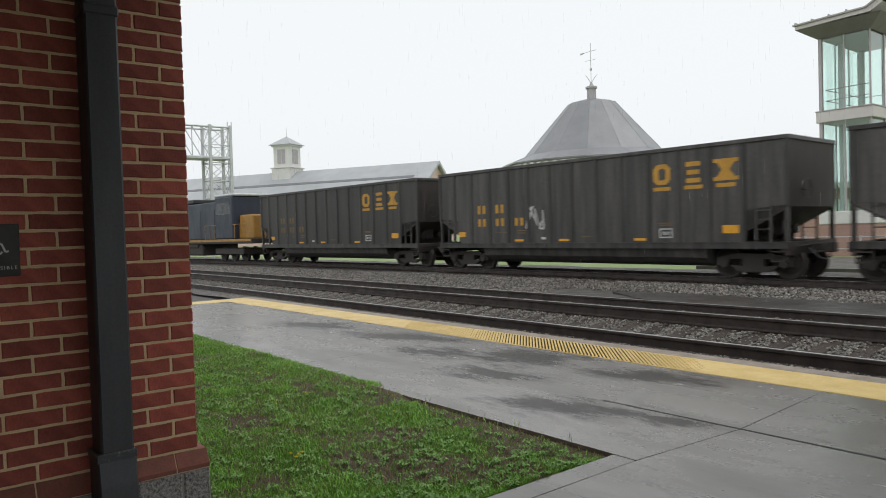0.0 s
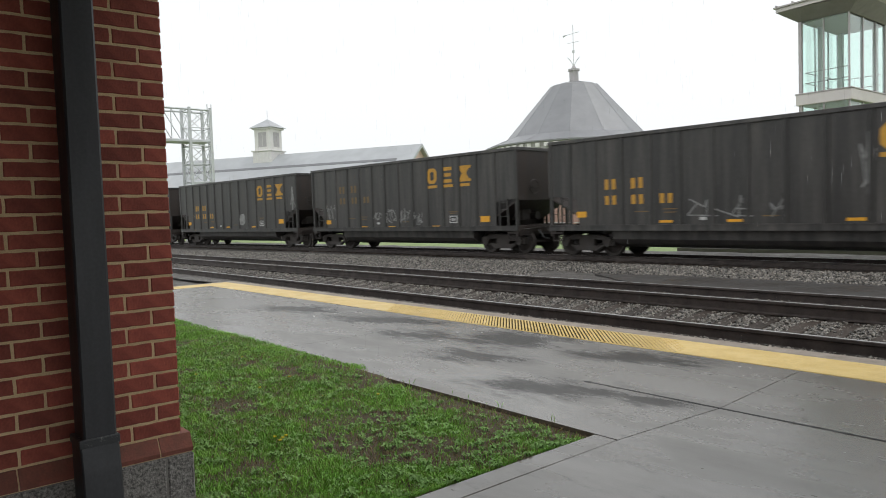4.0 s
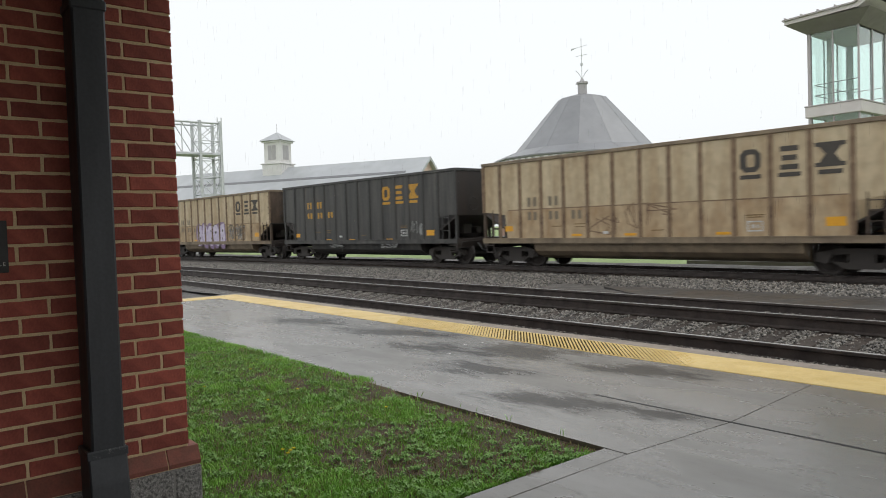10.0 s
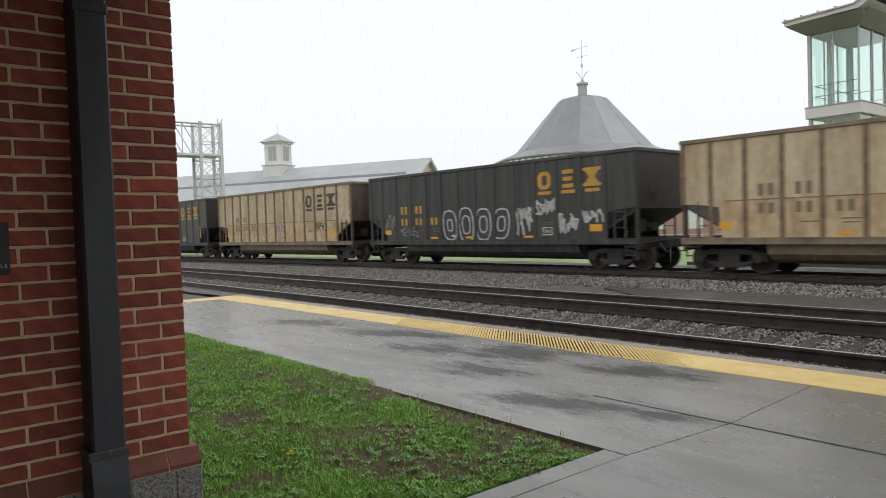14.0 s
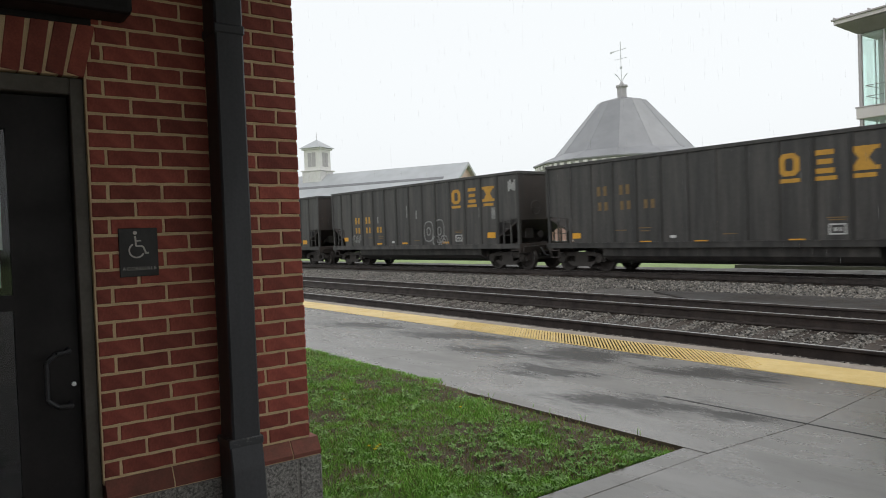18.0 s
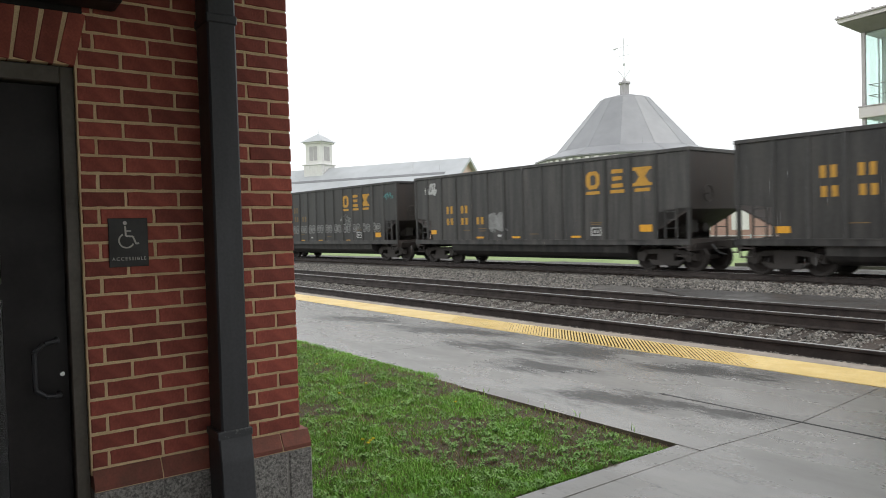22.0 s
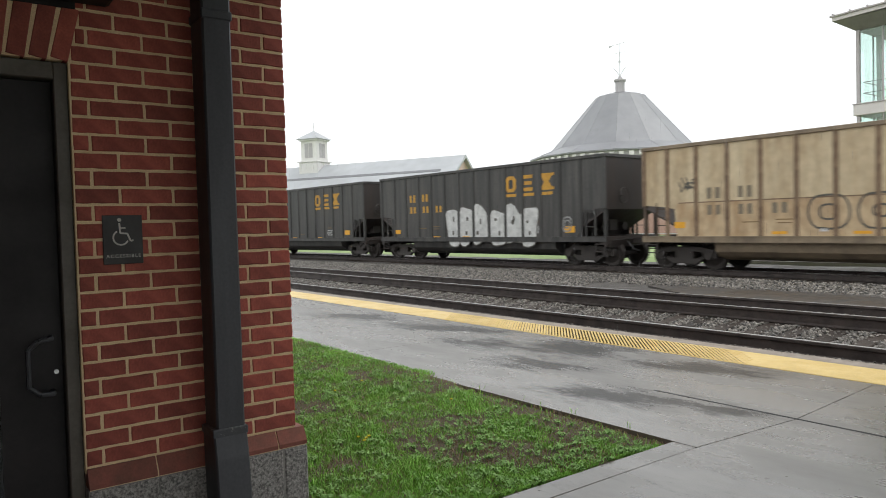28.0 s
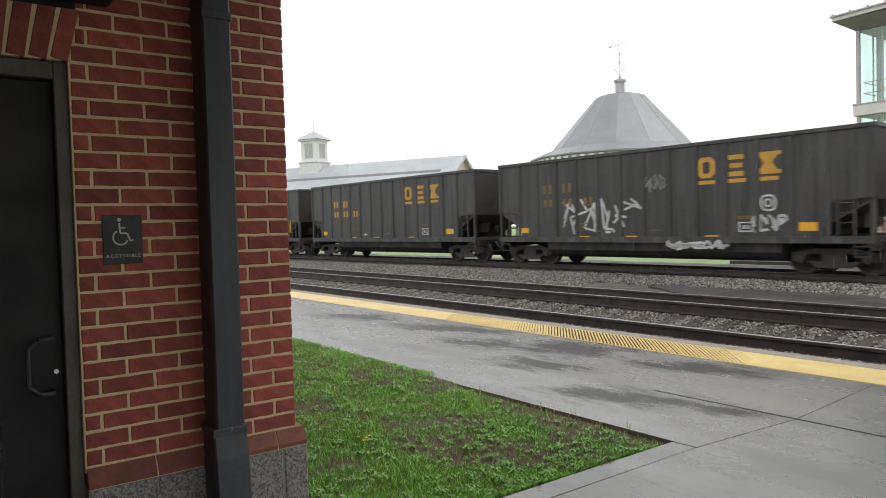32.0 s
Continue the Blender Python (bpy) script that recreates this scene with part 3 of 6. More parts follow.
def bare(x, y):
    """Where the grass grows thin."""
    worn = 0.0
    for cx, cy, rx, ry in ((-0.22, 2.1, 0.3, 0.35), (-0.6, 1.75, 0.5, 0.25), (-1.05, 1.5, 0.5, 0.28), (-0.7, 2.58, 0.8, 0.2), (-2.0, 2.66, 1.4, 0.17), (-2.6, 1.3, 0.4, 0.2), (-3.2, 2.2, 0.4, 0.15), (-1.4, 2.0, 0.3, 0.2)):
        worn = max(worn, math.exp(-((x - cx) / rx) ** 2 - ((y - cy) / ry) ** 2))
    return 0.52 * worn + 0.35 * noise.noise((x * 1.3 + 4, y * 1.5, 0.0)) + 0.4 * noise.noise((x * 4.1, y * 4.1, 5.0))


def spot_lawn():
    x = 0.0 - 10.5 * random.random() ** 1.7
    y = random.uniform(0.02, 2.86 if x < -2.9 else 2.7)
    b = bare(x, y)
    if random.random() < (b - 0.06) * 3.2 and random.random() < 0.93:
        return None
    return x, y


sward("grass", 150000, M_GRASS, 0.037, 0.0034, spot_lawn, "thin bright green wet spring grass with bare patches")
sward("grass", 800, M_GRASS, 0.058, 0.004, lambda: (-0.05 - 6.8 * random.random(), min(2.80, max(0.05, random.gauss(2.62, 0.12)))) if random.random() < 0.5 else (random.uniform(-0.3, 0.02), random.uniform(0.5, 2.6)) if random.random() < 0.5 else None, "longer grass tufts along the concrete edge")
tufts = [(-0.1 - 7.0 * random.random() ** 1.4, random.uniform(0.1, 2.6)) for _ in range(420)]


def spot_tuft():
    x, y = random.choice(tufts)
    x, y = x + random.gauss(0, 0.045), y + random.gauss(0, 0.045)
    return (x, y) if x < 0.0 and 0.02 < y < 2.74 and bare(x, y) < 0.12 else None


sward("grass", 17000, M_GRASS, 0.060, 0.0036, spot_tuft, "taller bright tufts scattered through the lawn")
sward("dead_grass", 24000, M_DRY, 0.03, 0.003, lambda: (0.0 - 6 * random.random() ** 1.3, random.uniform(0.1, 2.75)), "flattened straw coloured dead grass")


def rosettes(count):
    verts, faces = [], []
    for _ in range(count):
        x, y = 0.0 - 6.0 * random.random() ** 1.3, random.uniform(0.1, 2.6)
        z = lawn_z(x, y) + 0.008
        r = random.uniform(0.018, 0.048)
        for i in range(random.randint(6, 11)):
            a = random.uniform(0, 6.28)
            ca, sa = math.cos(a), math.sin(a)
            w = r * 0.2
            up = random.uniform(0.25, 0.9) * r
            k = len(verts)
            verts += [(x, y, z), (x + ca * r * 0.55 - sa * w, y + sa * r * 0.55 + ca * w, z + up), (x + ca * r, y + sa * r, z + up * 0.8), (x + ca * r * 0.55 + sa * w, y + sa * r * 0.55 - ca * w, z + up)]
            faces.append((k, k + 1, k + 2, k + 3))
    return verts, faces


v, f = rosettes(1700)
tagged(part("weeds", soup("weeds", v, f, M_WEED), None), "broad leaved dandelion and clover rosettes in the grass", "weeds", kind="stuff")
# dandelion flowers
for i, (x, y) in enumerate([(-1.46, 1.13), (-1.40, 1.16), (-1.36, 1.12), (-1.43, 1.2), (-2.9, 1.7), (-3.1, 2.1), (-2.2, 1.95), (-3.9, 1.5), (-4.4, 2.2), (-2.4, 0.5), (-3.4, 0.9), (-1.9, 2.3), (-4.9, 2.5)]):
    d = thing("dandelion", "yellow dandelion flower standing in the grass", "flower", "dandelions in the lawn", at=pose(x, y, -0.05))
    bm = bmesh.new()
    rod(bm, (0, 0, 0), (0.01, 0, 0.07), 0.002, 5)
    part("stem", bm, M_GRASS, d)
    bm = bmesh.new()
    for q in range(14):
        a = q * 0.449
        rod(bm, (0.01, 0, 0.07), (0.01 + 0.012 * math.cos(a), 0.012 * math.sin(a), 0.076 + 0.003 * (q % 2)), 0.0025, 4, 0.003)
    part("flower_head", bm, M_FLOWER, d)


# ---- tracks ----
def rail_profile(cy, z):
    return [(cy - 0.07, z - 0.185), (cy + 0.07, z - 0.185), (cy + 0.07, z - 0.172), (cy + 0.012, z - 0.155), (cy + 0.010, z - 0.05), (cy + 0.036, z - 0.036),
            (cy + 0.036, z - 0.006), (cy + 0.028, z), (cy - 0.028, z), (cy - 0.036, z - 0.006), (cy - 0.036, z - 0.036), (cy - 0.010, z - 0.05), (cy - 0.012, z - 0.155), (cy - 0.07, z - 0.172)]


def rail(parent, line, name="rail", worn=True):
    bm = bmesh.new()
    rings = []
    for x, y, z in line:
        rings.append([bm.verts.new((x, py, pz)) for py, pz in rail_profile(y, z)])
    n = len(rings[0])
    for a, b in zip(rings, rings[1:]):
        for i in range(n):
            bm.faces.new((a[i], b[i], b[(i + 1) % n], a[(i + 1) % n]))
    bm.faces.new(rings[0])
    bm.faces.new(rings[-1][::-1])
    bmesh.ops.recalc_face_normals(bm, faces=bm.faces[:])
    r = part(name, bm, M_RAIL, parent)
    if worn:
        bm = bmesh.new()
        prev = None
        for x, y, z in line:
            cur = [bm.verts.new((x, y - 0.030, z + 0.0015)), bm.verts.new((x, y + 0.030, z + 0.0015))]
            if prev:
                bm.faces.new((prev[0], cur[0], cur[1], prev[1]))
            prev = cur
        part("running_surface", bm, M_RAILTOP, r, "polished bright steel")
    return r


straight = [-530, -60, -20, 0, 40, 530]
near_track = thing("railway_track", "rusty railway track on dark timber ties beside the platform", "railway track")
rail(near_track, [(x, 7.26, 0.015) for x in straight])
rail(near_track, [(x, 8.765, 0.165) for x in straight])
spare = thing("spare_rail", "long loose steel rail lying beside the near track", "rail")
rail(spare, [(x, 11.15 + (0.08 if x < -8 else -0.08 if x > -1 else 0), 0.015) for x in (-330, -25, -8, -1, 40, 330)])
tie_mesh = None
for i in range(86):
    x = -34 + 0.5 * i
    bm = None
    if tie_mesh is None:
        bm = box(-0.115, 0.115, -1.3, 1.3, -0.17, 0.0, 0.012)
        tie_mesh = tomesh("tie", bm, M_TIE)
    part("tie", tie_mesh, M_TIE, near_track, at=pose(x + random.uniform(-0.03, 0.03), 8.01, -0.105, 5.7, 0, random.uniform(-1.2, 1.2)))
far_track = thing("railway_track", "oily railway track on which the coal train runs", "railway track")
curve = [-530, -330, -200, -120, -90, -75, -60, -52, -45] + [-42 + 3 * i for i in range(19)] + [40, 530]
for s in (-1, 1):
    rail(far_track, [(x, track_y(x) + HALF + s * GAUGE, track_z(x)) for x in curve])
for i in range(100):
    x = -46 + 0.5 * i
    part("tie", tie_mesh, M_TIE, far_track, at=pose(x, track_y(x) + HALF, track_z(x) - 0.172, 0, 0, random.uniform(-1, 1)))

# ---- station building: brick wall with its door, downspout and stone base ----
COURSE = 0.0677
station = thing("station_wall", "dark red brick station wall on a granite base, pale mortar joints", "wall", kind="structure")
core = bmesh.new()
quadbox(core, -0.35, -0.0045, -0.872, -0.004, 0.60, 3.30)
quadbox(core, -0.35, -0.0045, -2.2, -0.872, 2.183, 3.30)
quadbox(core, -0.35, -0.0045, -9.0, -2.2, 0.60, 3.30)
quadbox(core, -12, -0.35, -0.30, -0.004, 0.60, 3.30)
part("mortar_core", core, M_MORTAR, station, "pale beige mortar")
meshes = {}


def brick(length, height=COURSE - 0.0115):
    key = round(length, 3), round(height, 3), random.randrange(5)
    if key not in meshes:
        # slightly ragged outline, as the clay broke and the mortar smeared
        bm = bmesh.new()
        a, h, c = length / 2, height / 2, 0.0035
        n = max(2, round(length / 0.03))
        outline = [(-a + 2 * a * i / n, -h) for i in range(n)] + [(a, -h), (a, 0)] + [(a - 2 * a * i / n, h) for i in range(n)] + [(-a, h), (-a, 0)]
        outline = [(y + random.uniform(-0.0013, 0.0013), z + random.uniform(-0.0014, 0.0014)) for y, z in outline]
        m = len(outline)
        mid = [bm.verts.new((-c, y, z)) for y, z in outline]
        back = [bm.verts.new((-0.04, y, z)) for y, z in outline]
        front = [bm.verts.new((random.uniform(-0.0008, 0.0004), y * (1 - c / a), z * (1 - c / h))) for y, z in outline]
        centre = [bm.verts.new((0.0004, y * (1 - 0.018 / a) if a > 0.02 else 0, 0)) for y in (-a, a)]
        k = n + 1
        for i in range(m):
            j = (i + 1) % m
            bm.faces.new((back[i], back[j], mid[j], mid[i]))
            bm.faces.new((mid[i], mid[j], front[j], front[i]))
            ca, cb = (centre[0] if v.co.y < 0 else centre[1] for v in (front[i], front[j]))
            bm.faces.new((front[i], front[j], cb) if ca is cb else (front[i], front[j], cb, ca))
        meshes[key] = tomesh("brick", bm, M_BRICK)
    return meshes[key]


for k in range(-13, 23):
    z = 2.146 - COURSE * k
    if z > 3.0:
        continue
    joints = [-0.807, -0.604, -0.401, -0.198, 0.0] if k % 2 == 0 else [-0.708, -0.505, -0.302, -0.097, 0.0]
    left = -0.871
    if z > 2.20:
        # beside and over the flat arch, the courses stop at its slanted end
        left = -0.871 + (z - 2.19) * 0.235 if z < 2.40 else -1.40
    edges = [left] + [j for j in joints if j > left + 0.02]
    if left < -0.9:
        edges = [left] + [j for j in (-1.214, -1.011) if k % 2 == 0] + [j for j in (-1.316, -1.114, -0.911) if k % 2] + joints
    for a, b in zip(edges, edges[1:]):
        ln = b - a - (0.011 if b < 0 else 0.0055)
        off = -0.0055 if b < 0 else 0
        mid = (a + 0.0055 + b + off) / 2
        part("brick", brick(ln), M_BRICK, station, at=pose(random.uniform(-0.0015, 0.0015), mid, z, 0, 0, 0))
# the rest of the brickwork, past the door and round the corner
M_BRICKWORK = mat("red_brick_wall", (0.40, 0.092, 0.058), (0.235, 0.056, 0.042), 0.7, scale=13, fine=120, bump=0.45, dist=0.004, island=0.28)
v, f = [], []
for k in range(-12, 23):
    z = 2.146 - COURSE * k
    for i in range(64):
        a = 0.203 * i + (0.1015 if k % 2 else 0.0)
        for on_end in (False, True):
            if a + 0.203 > (11.8 if on_end else 6.7):
                continue
            q = len(v)
            for d, e in ((-0.02, 0.0), (0.0, 0.002)):
                for h, w in ((a + e, -1), (a + 0.193 - e, -1), (a + 0.193 - e, 1), (a + e, 1)):
                    up_ = z + w * (COURSE / 2 - 0.005 - e)
                    v.append((-0.12 - h, d, up_) if on_end else (d, -2.22 - h, up_))
            f += [(q + 4, q + 5, q + 6, q + 7), (q, q + 1, q + 5, q + 4), (q + 1, q + 2, q + 6, q + 5), (q + 2, q + 3, q + 7, q + 6), (q + 3, q, q + 4, q + 7)]
tagged(part("brickwork", soup("brickwork", v, f, M_BRICKWORK), None, station), "red brick courses of the rest of the wall", kind="stuff")
# flat arch of upright bricks over the door
for i in range(15):
    y = -0.868 - 0.0715 * i
    tilt = -13.2 + 13.2 * min(1, i / 7.0) + (13.2 * (i - 7) / 7.0 if i > 7 else 0)
    bm = bmesh.new()
    quadbox(bm, -0.09, 0.0, -0.030, 0.030, 0.0, 0.205)
    bmesh.ops.bevel(bm, geom=bm.edges[:], offset=0.003, segments=1, affect="EDGES")
    part("arch_brick", bm, M_BRICK, station, at=pose(0.0, y - 0.034, 2.186, tilt, 0, 0))
# sloping moulded course and granite base
bm = bmesh.new()
prism(bm, [(-0.1, 0.541), (0.032, 0.541), (0.032, 0.559), (0.0, 0.613), (-0.1, 0.613)], "y", -0.866, 0.032)
part("mortar_bed", bm, M_MORTAR, station)
for y0, y1 in ((-0.868, -0.618), (-0.612, -0.358), (-0.352, -0.103), (-0.097, 0.036)):
    bm = bmesh.new()
    prism(bm, [(-0.1, 0.545), (0.036, 0.545), (0.036, 0.562), (0.004, 0.618), (-0.1, 0.618)], "y", y0, y1)
    part("water_table_brick", bm, M_WTABLE, station)
for y0, y1, z0, z1 in ((-0.868, -0.42, 0.24, 0.538), (-0.414, -0.080, 0.24, 0.540), (-0.074, 0.038, 0.24, 0.540), (-0.868, -0.25, -0.3, 0.23), (-0.24, 0.038, -0.3, 0.234), (-9, -2.2, -0.3, 0.54)):
    part("granite_block", box(-0.3, 0.038, y0, y1, z0, z1, 0.007), M_GRANITE, station)
bm = bmesh.new()
quadbox(bm, -0.3, 0.032, -0.87, 0.032, -0.3, 0.54)
quadbox(bm, -12, -0.3, -0.3, 0.046, -0.3, 0.60)
part("base_core", bm, M_KERB, station)

# door
door = thing("door", "dark bronze glazed station door, closed, with a looped pull handle", "door", kind="structure", at=pose(-0.06, 0, 0))
bm = bmesh.new()
quadbox(bm, -0.08, 0.03, -0.921, -0.870, 0.0, 2.18)
quadbox(bm, -0.08, 0.03, -2.2, -0.921, 2.115, 2.18)
quadbox(bm, -0.08, 0.03, -2.2, -2.14, 0.0, 2.115)
bmesh.ops.bevel(bm, geom=bm.edges[:], offset=0.004, segments=1, affect="EDGES")
part("door_frame", bm, M_FRAME, door, "taupe painted metal frame")
bm = bmesh.new()
quadbox(bm, -0.06, -0.02, -1.135, -0.925, 0.01, 2.11)
quadbox(bm, -0.06, -0.02, -2.135, -2.0, 0.01, 2.11)
quadbox(bm, -0.06, -0.02, -2.0, -1.135, 1.98, 2.11)
quadbox(bm, -0.06, -0.02, -2.0, -1.135, 0.01, 0.28)
quadbox(bm, -0.06, -0.02, -2.0, -1.135, 1.30, 1.36)
leaf = part("door_leaf", bm, M_BRONZE, door)
gl = part("pane", box(-0.045, -0.035, -2.0, -1.135, 0.28, 1.30), M_DOORGLASS, door)
part("pane", box(-0.045, -0.035, -2.0, -1.135, 1.36, 1.98), M_DOORGLASS, door)
bm = bmesh.new()
hy = -0.962
pts = [(-0.02, hy, 1.135), (0.035, hy - 0.004, 1.135), (0.05, hy - 0.05, 1.13), (0.05, hy - 0.085, 1.10), (0.05, hy - 0.085, 0.96), (0.05, hy - 0.05, 0.93), (0.035, hy - 0.004, 0.925), (-0.02, hy, 0.925)]
for a, b in zip(pts, pts[1:]):
    rod(bm, a, b, 0.0095, 8)
part("handle", bm, M_SPOUT, leaf, "dark metal loop pull")
bm = bmesh.new()
rod(bm, (-0.022, -0.948, 1.0), (-0.008, -0.948, 1.0), 0.0085, 14)
part("lock_cylinder", bm, M_STEEL, leaf, "round steel lock")
part("notice", box(-0.033, -0.031, -1.45, -1.16, 1.53, 1.755), M_PAPER, door, "pale green paper notice behind the glass")
part("notice", box(-0.033, -0.031, -1.42, -1.17, 1.39, 1.50), M_PAPER, door)
# added backing behind the panes; the lobby's dimness is in its dark colour
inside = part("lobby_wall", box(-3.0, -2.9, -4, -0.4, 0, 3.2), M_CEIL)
tagged(inside, "added lobby wall behind the glazed door, dimness put into its dark colour", "wall", kind="structure")
tagged(part("lobby_floor", box(-3.0, -0.35, -4, -0.4, -0.1, 0.0), M_CEIL), "added lobby floor behind the door, dimness put into its dark colour", "floor", kind="structure")
# lamp over the door
lamp = thing("door_lamp", "dark bronze box lamp fixed over the door", "wall lamp", at=pose(0.0, -1.14, 2.40))
part("housing", box(0.0, 0.16, -0.42, 0.42, 0.0, 0.16, 0.02, 2), M_BRONZE, lamp)
part("backplate", box(-0.005, 0.004, -0.3, 0.3, -0.02, 0.2, 0.002), M_BRONZE, lamp)

# sign
sign = thing("accessible_sign", "dark square plate with raised wheelchair symbol and lettering", "sign", at=pose(0.0, -0.7055, 1.5))
part("plate", box(0.0, 0.006, -0.0735, 0.0735, -0.096, 0.097, 0.002), M_SIGN, sign)


def ribbon(bm, pts, w, x0, x1):
    for (a, b), (c, d) in zip(pts, pts[1:]):
        L = math.hypot(c - a, d - b)
        nx_, ny_ = -(d - b) / L * w / 2, (c - a) / L * w / 2
        prism(bm, [(a + nx_, b + ny_), (c + nx_, d + ny_), (c - nx_, d - ny_), (a - nx_, b - ny_)], "x", x0, x1)


bm = bmesh.new()
wheel = [(-0.008 + 0.028 * math.cos(radians(t)), -0.012 + 0.028 * math.sin(radians(t))) for t in range(118, 335, 12)]
ribbon(bm, wheel, 0.006, 0.005, 0.0085)
ribbon(bm, [(-0.012, 0.046), (-0.010, 0.006), (0.016, 0.004), (0.028, -0.026), (0.038, -0.022)], 0.0065, 0.005, 0.009)
ribbon(bm, [(-0.010, 0.026), (0.010, 0.026)], 0.005, 0.005, 0.009)
rod(bm, (0.005, -0.012, 0.058), (0.009, -0.012, 0.058), 0.0075, 12)
part("symbol", bm, M_SIGNW, sign, "pale raised symbol", at=pose(0, 0, 0.02))
txt = bpy.data.curves.new("caption", "FONT")
txt.body, txt.size, txt.extrude, txt.align_x = "ACCESSIBLE", 0.0185, 0.001, "CENTER"
txt.space_character = 1.35
txt.materials.append(M_SIGNW)
cap = new("caption", txt)
cap.parent = sign
cap.matrix_basis = pose(0.0075, 0.0, -0.070, 90, 0, 90)
tagged(cap, "raised pale capital lettering")

# downspout
spout = thing("downspout", "dark grey square metal downspout standing off the brick wall", "downspout")
part("pipe", box(0.030, 0.176, -0.419, -0.301, 0.70, 3.02, 0.008), M_SPOUT, spout)
part("pipe_joint", box(0.025, 0.181, -0.424, -0.296, 2.37, 2.41, 0.006), M_SPOUT, spout)
bm = bmesh.new()
prism(bm, [(0.042, 0.72), (0.178, 0.72), (0.200, 0.60), (0.248, 0.05), (0.09, 0.05), (0.05, 0.55)], "y", -0.434, -0.296)
bmesh.ops.bevel(bm, geom=bm.edges[:], offset=0.006, segments=1, affect="EDGES")
part("boot", bm, M_SPOUT, spout, "heavier cast boot")
part("boot_rim", box(0.038, 0.184, -0.438, -0.292, 0.690, 0.724, 0.004), M_SCUFF, spout, "scuffed rim with pale chips")
part("strap", box(-0.002, 0.179, -0.44, -0.288, 2.60, 2.63, 0.003), M_SPOUT, spout)

# canopy over the place where the camera stands
canopy = thing("canopy", "dark timber canopy roof along the station wall", "canopy", kind="structure")
part("soffit", box(-0.4, 6.3, -9, 0.12, 3.02, 3.10), M_CEIL, canopy)
part("roof_deck", box(-0.5, 6.4, -9, 0.27, 3.10, 3.2, 0.01), M_SPOUT, canopy)
part("fascia", box(-0.5, 1.17, 0.12, 0.27, 2.97, 3.097), M_BRONZE, canopy)
# the roof reaches out over the platform, with its edge across it
part("soffit", box(1.25, 3.7, 0.124, 5.5, 3.02, 3.10), M_CEIL, canopy)
part("roof_deck", box(1.17, 3.8, 0.274, 5.6, 3.103, 3.2, 0.01), M_SPOUT, canopy)
part("fascia", box(1.17, 1.247, 0.124, 5.5, 2.97, 3.10), M_BRONZE, canopy)
for x in (2.0, 3.4):
    part("post", box(x - 0.1, x + 0.1, 4.7, 4.9, 0.0, 3.02, 0.015), M_BRONZE, canopy)


for y in (-6.5, -3.6):
    part("post", box(5.9, 6.1, y - 0.1, y + 0.1, 0.0, 3.02, 0.015), M_BRONZE, canopy)
# unseen wall, added to cut the light that reaches spout and door
shade_wall = bmesh.new()
quadbox(shade_wall, 8.4, 8.7, -9.0, -4.2, -0.3, 3.3)
tagged(part("wall_east", shade_wall, M_FARBRICK), "unseen plain wall added to block light from the east", "wall", kind="structure")
back = bmesh.new()
quadbox(back, -12, 8.4, -9.3, -9.0, -0.3, 3.3)
bk = part("wall_south", back, M_FARBRICK)
tagged(bk, "plain brick wall closing the porch", "wall", kind="structure")
rf = bmesh.new()
prism(rf, [(-12.4, 3.3), (-0.3, 3.3), (-0.3, 3.5), (-6.2, 6.0), (-12.4, 3.5)], "y", -9, 0.4)
tagged(part("station_roof", rf, M_SPOUT), "dark pitched roof of the station building", "roof", kind="structure")

# ---- roundhouse with its faceted cone ----
round_house = thing("roundhouse", "round brick roundhouse under a grey faceted cone roof with a finial", "building", at=pose(-60.37, 75.8, 0))
SIDES = 14
FACET = math.atan2(-76.84, 63.43) - radians(4)      # one facet faces the station


def ring(r, z, turn=FACET):
    return [(r * math.cos(turn + 2 * math.pi * i / SIDES), r * math.sin(turn + 2 * math.pi * i / SIDES), z) for i in range(SIDES)]


def lathe(rings):
    bm = bmesh.new()
    vs = [[bm.verts.new(p) for p in r] for r in rings]
    for a, b in zip(vs, vs[1:]):
        for i in range(len(a)):
            bm.faces.new((a[i], a[(i + 1) % len(a)], b[(i + 1) % len(a)], b[i]))
    bm.faces.new(vs[0][::-1])
    bm.faces.new(vs[-1])
    return bm


part("wall", lathe([ring(11.6, -0.5), ring(11.6, 9.9)]), M_FARBRICK, round_house)
part("clerestory", lathe([ring(11.9, 8.9), ring(11.9, 10.15)]), M_GREYWOOD, round_house, "pale band of small windows under the eave")
cone = part("cone_roof", lathe([ring(12.3, 10.15), ring(12.3, 10.32), ring(9.3, 11.45), ring(3.22, 18.42), ring(0.9, 19.0)]), M_ROOFMETAL, round_house)
for i in range(SIDES):
    a = FACET + 2 * math.pi * i / SIDES
    bm = bmesh.new()
    c, s = math.cos(a), math.sin(a)
    for (r0, z0), (r1, z1) in zip([(12.3, 10.34), (9.3, 11.47), (3.22, 18.44)], [(9.3, 11.47), (3.22, 18.44), (0.9, 19.02)]):
        rod(bm, (r0 * c, r0 * s, z0), (r1 * c, r1 * s, z1), 0.014, 5)
    part("seam", bm, M_ROOFMETAL, cone)
for i in range(64):
    a = 2 * math.pi * i / 64
    bm = box(-0.28, 0.28, -0.06, 0.06, -0.25, 0.25)
    part("clerestory_window", bm, M_WHITEWOOD, round_house, at=pose(11.95 * math.cos(a), 11.95 * math.sin(a), 9.75, 0, 0, math.degrees(a) + 90))
bm = bmesh.new()
rod(bm, (0, 0, 18.9), (0, 0, 20.5), 0.62, 12)
rod(bm, (0, 0, 20.5), (0, 0, 20.75), 0.8, 12)
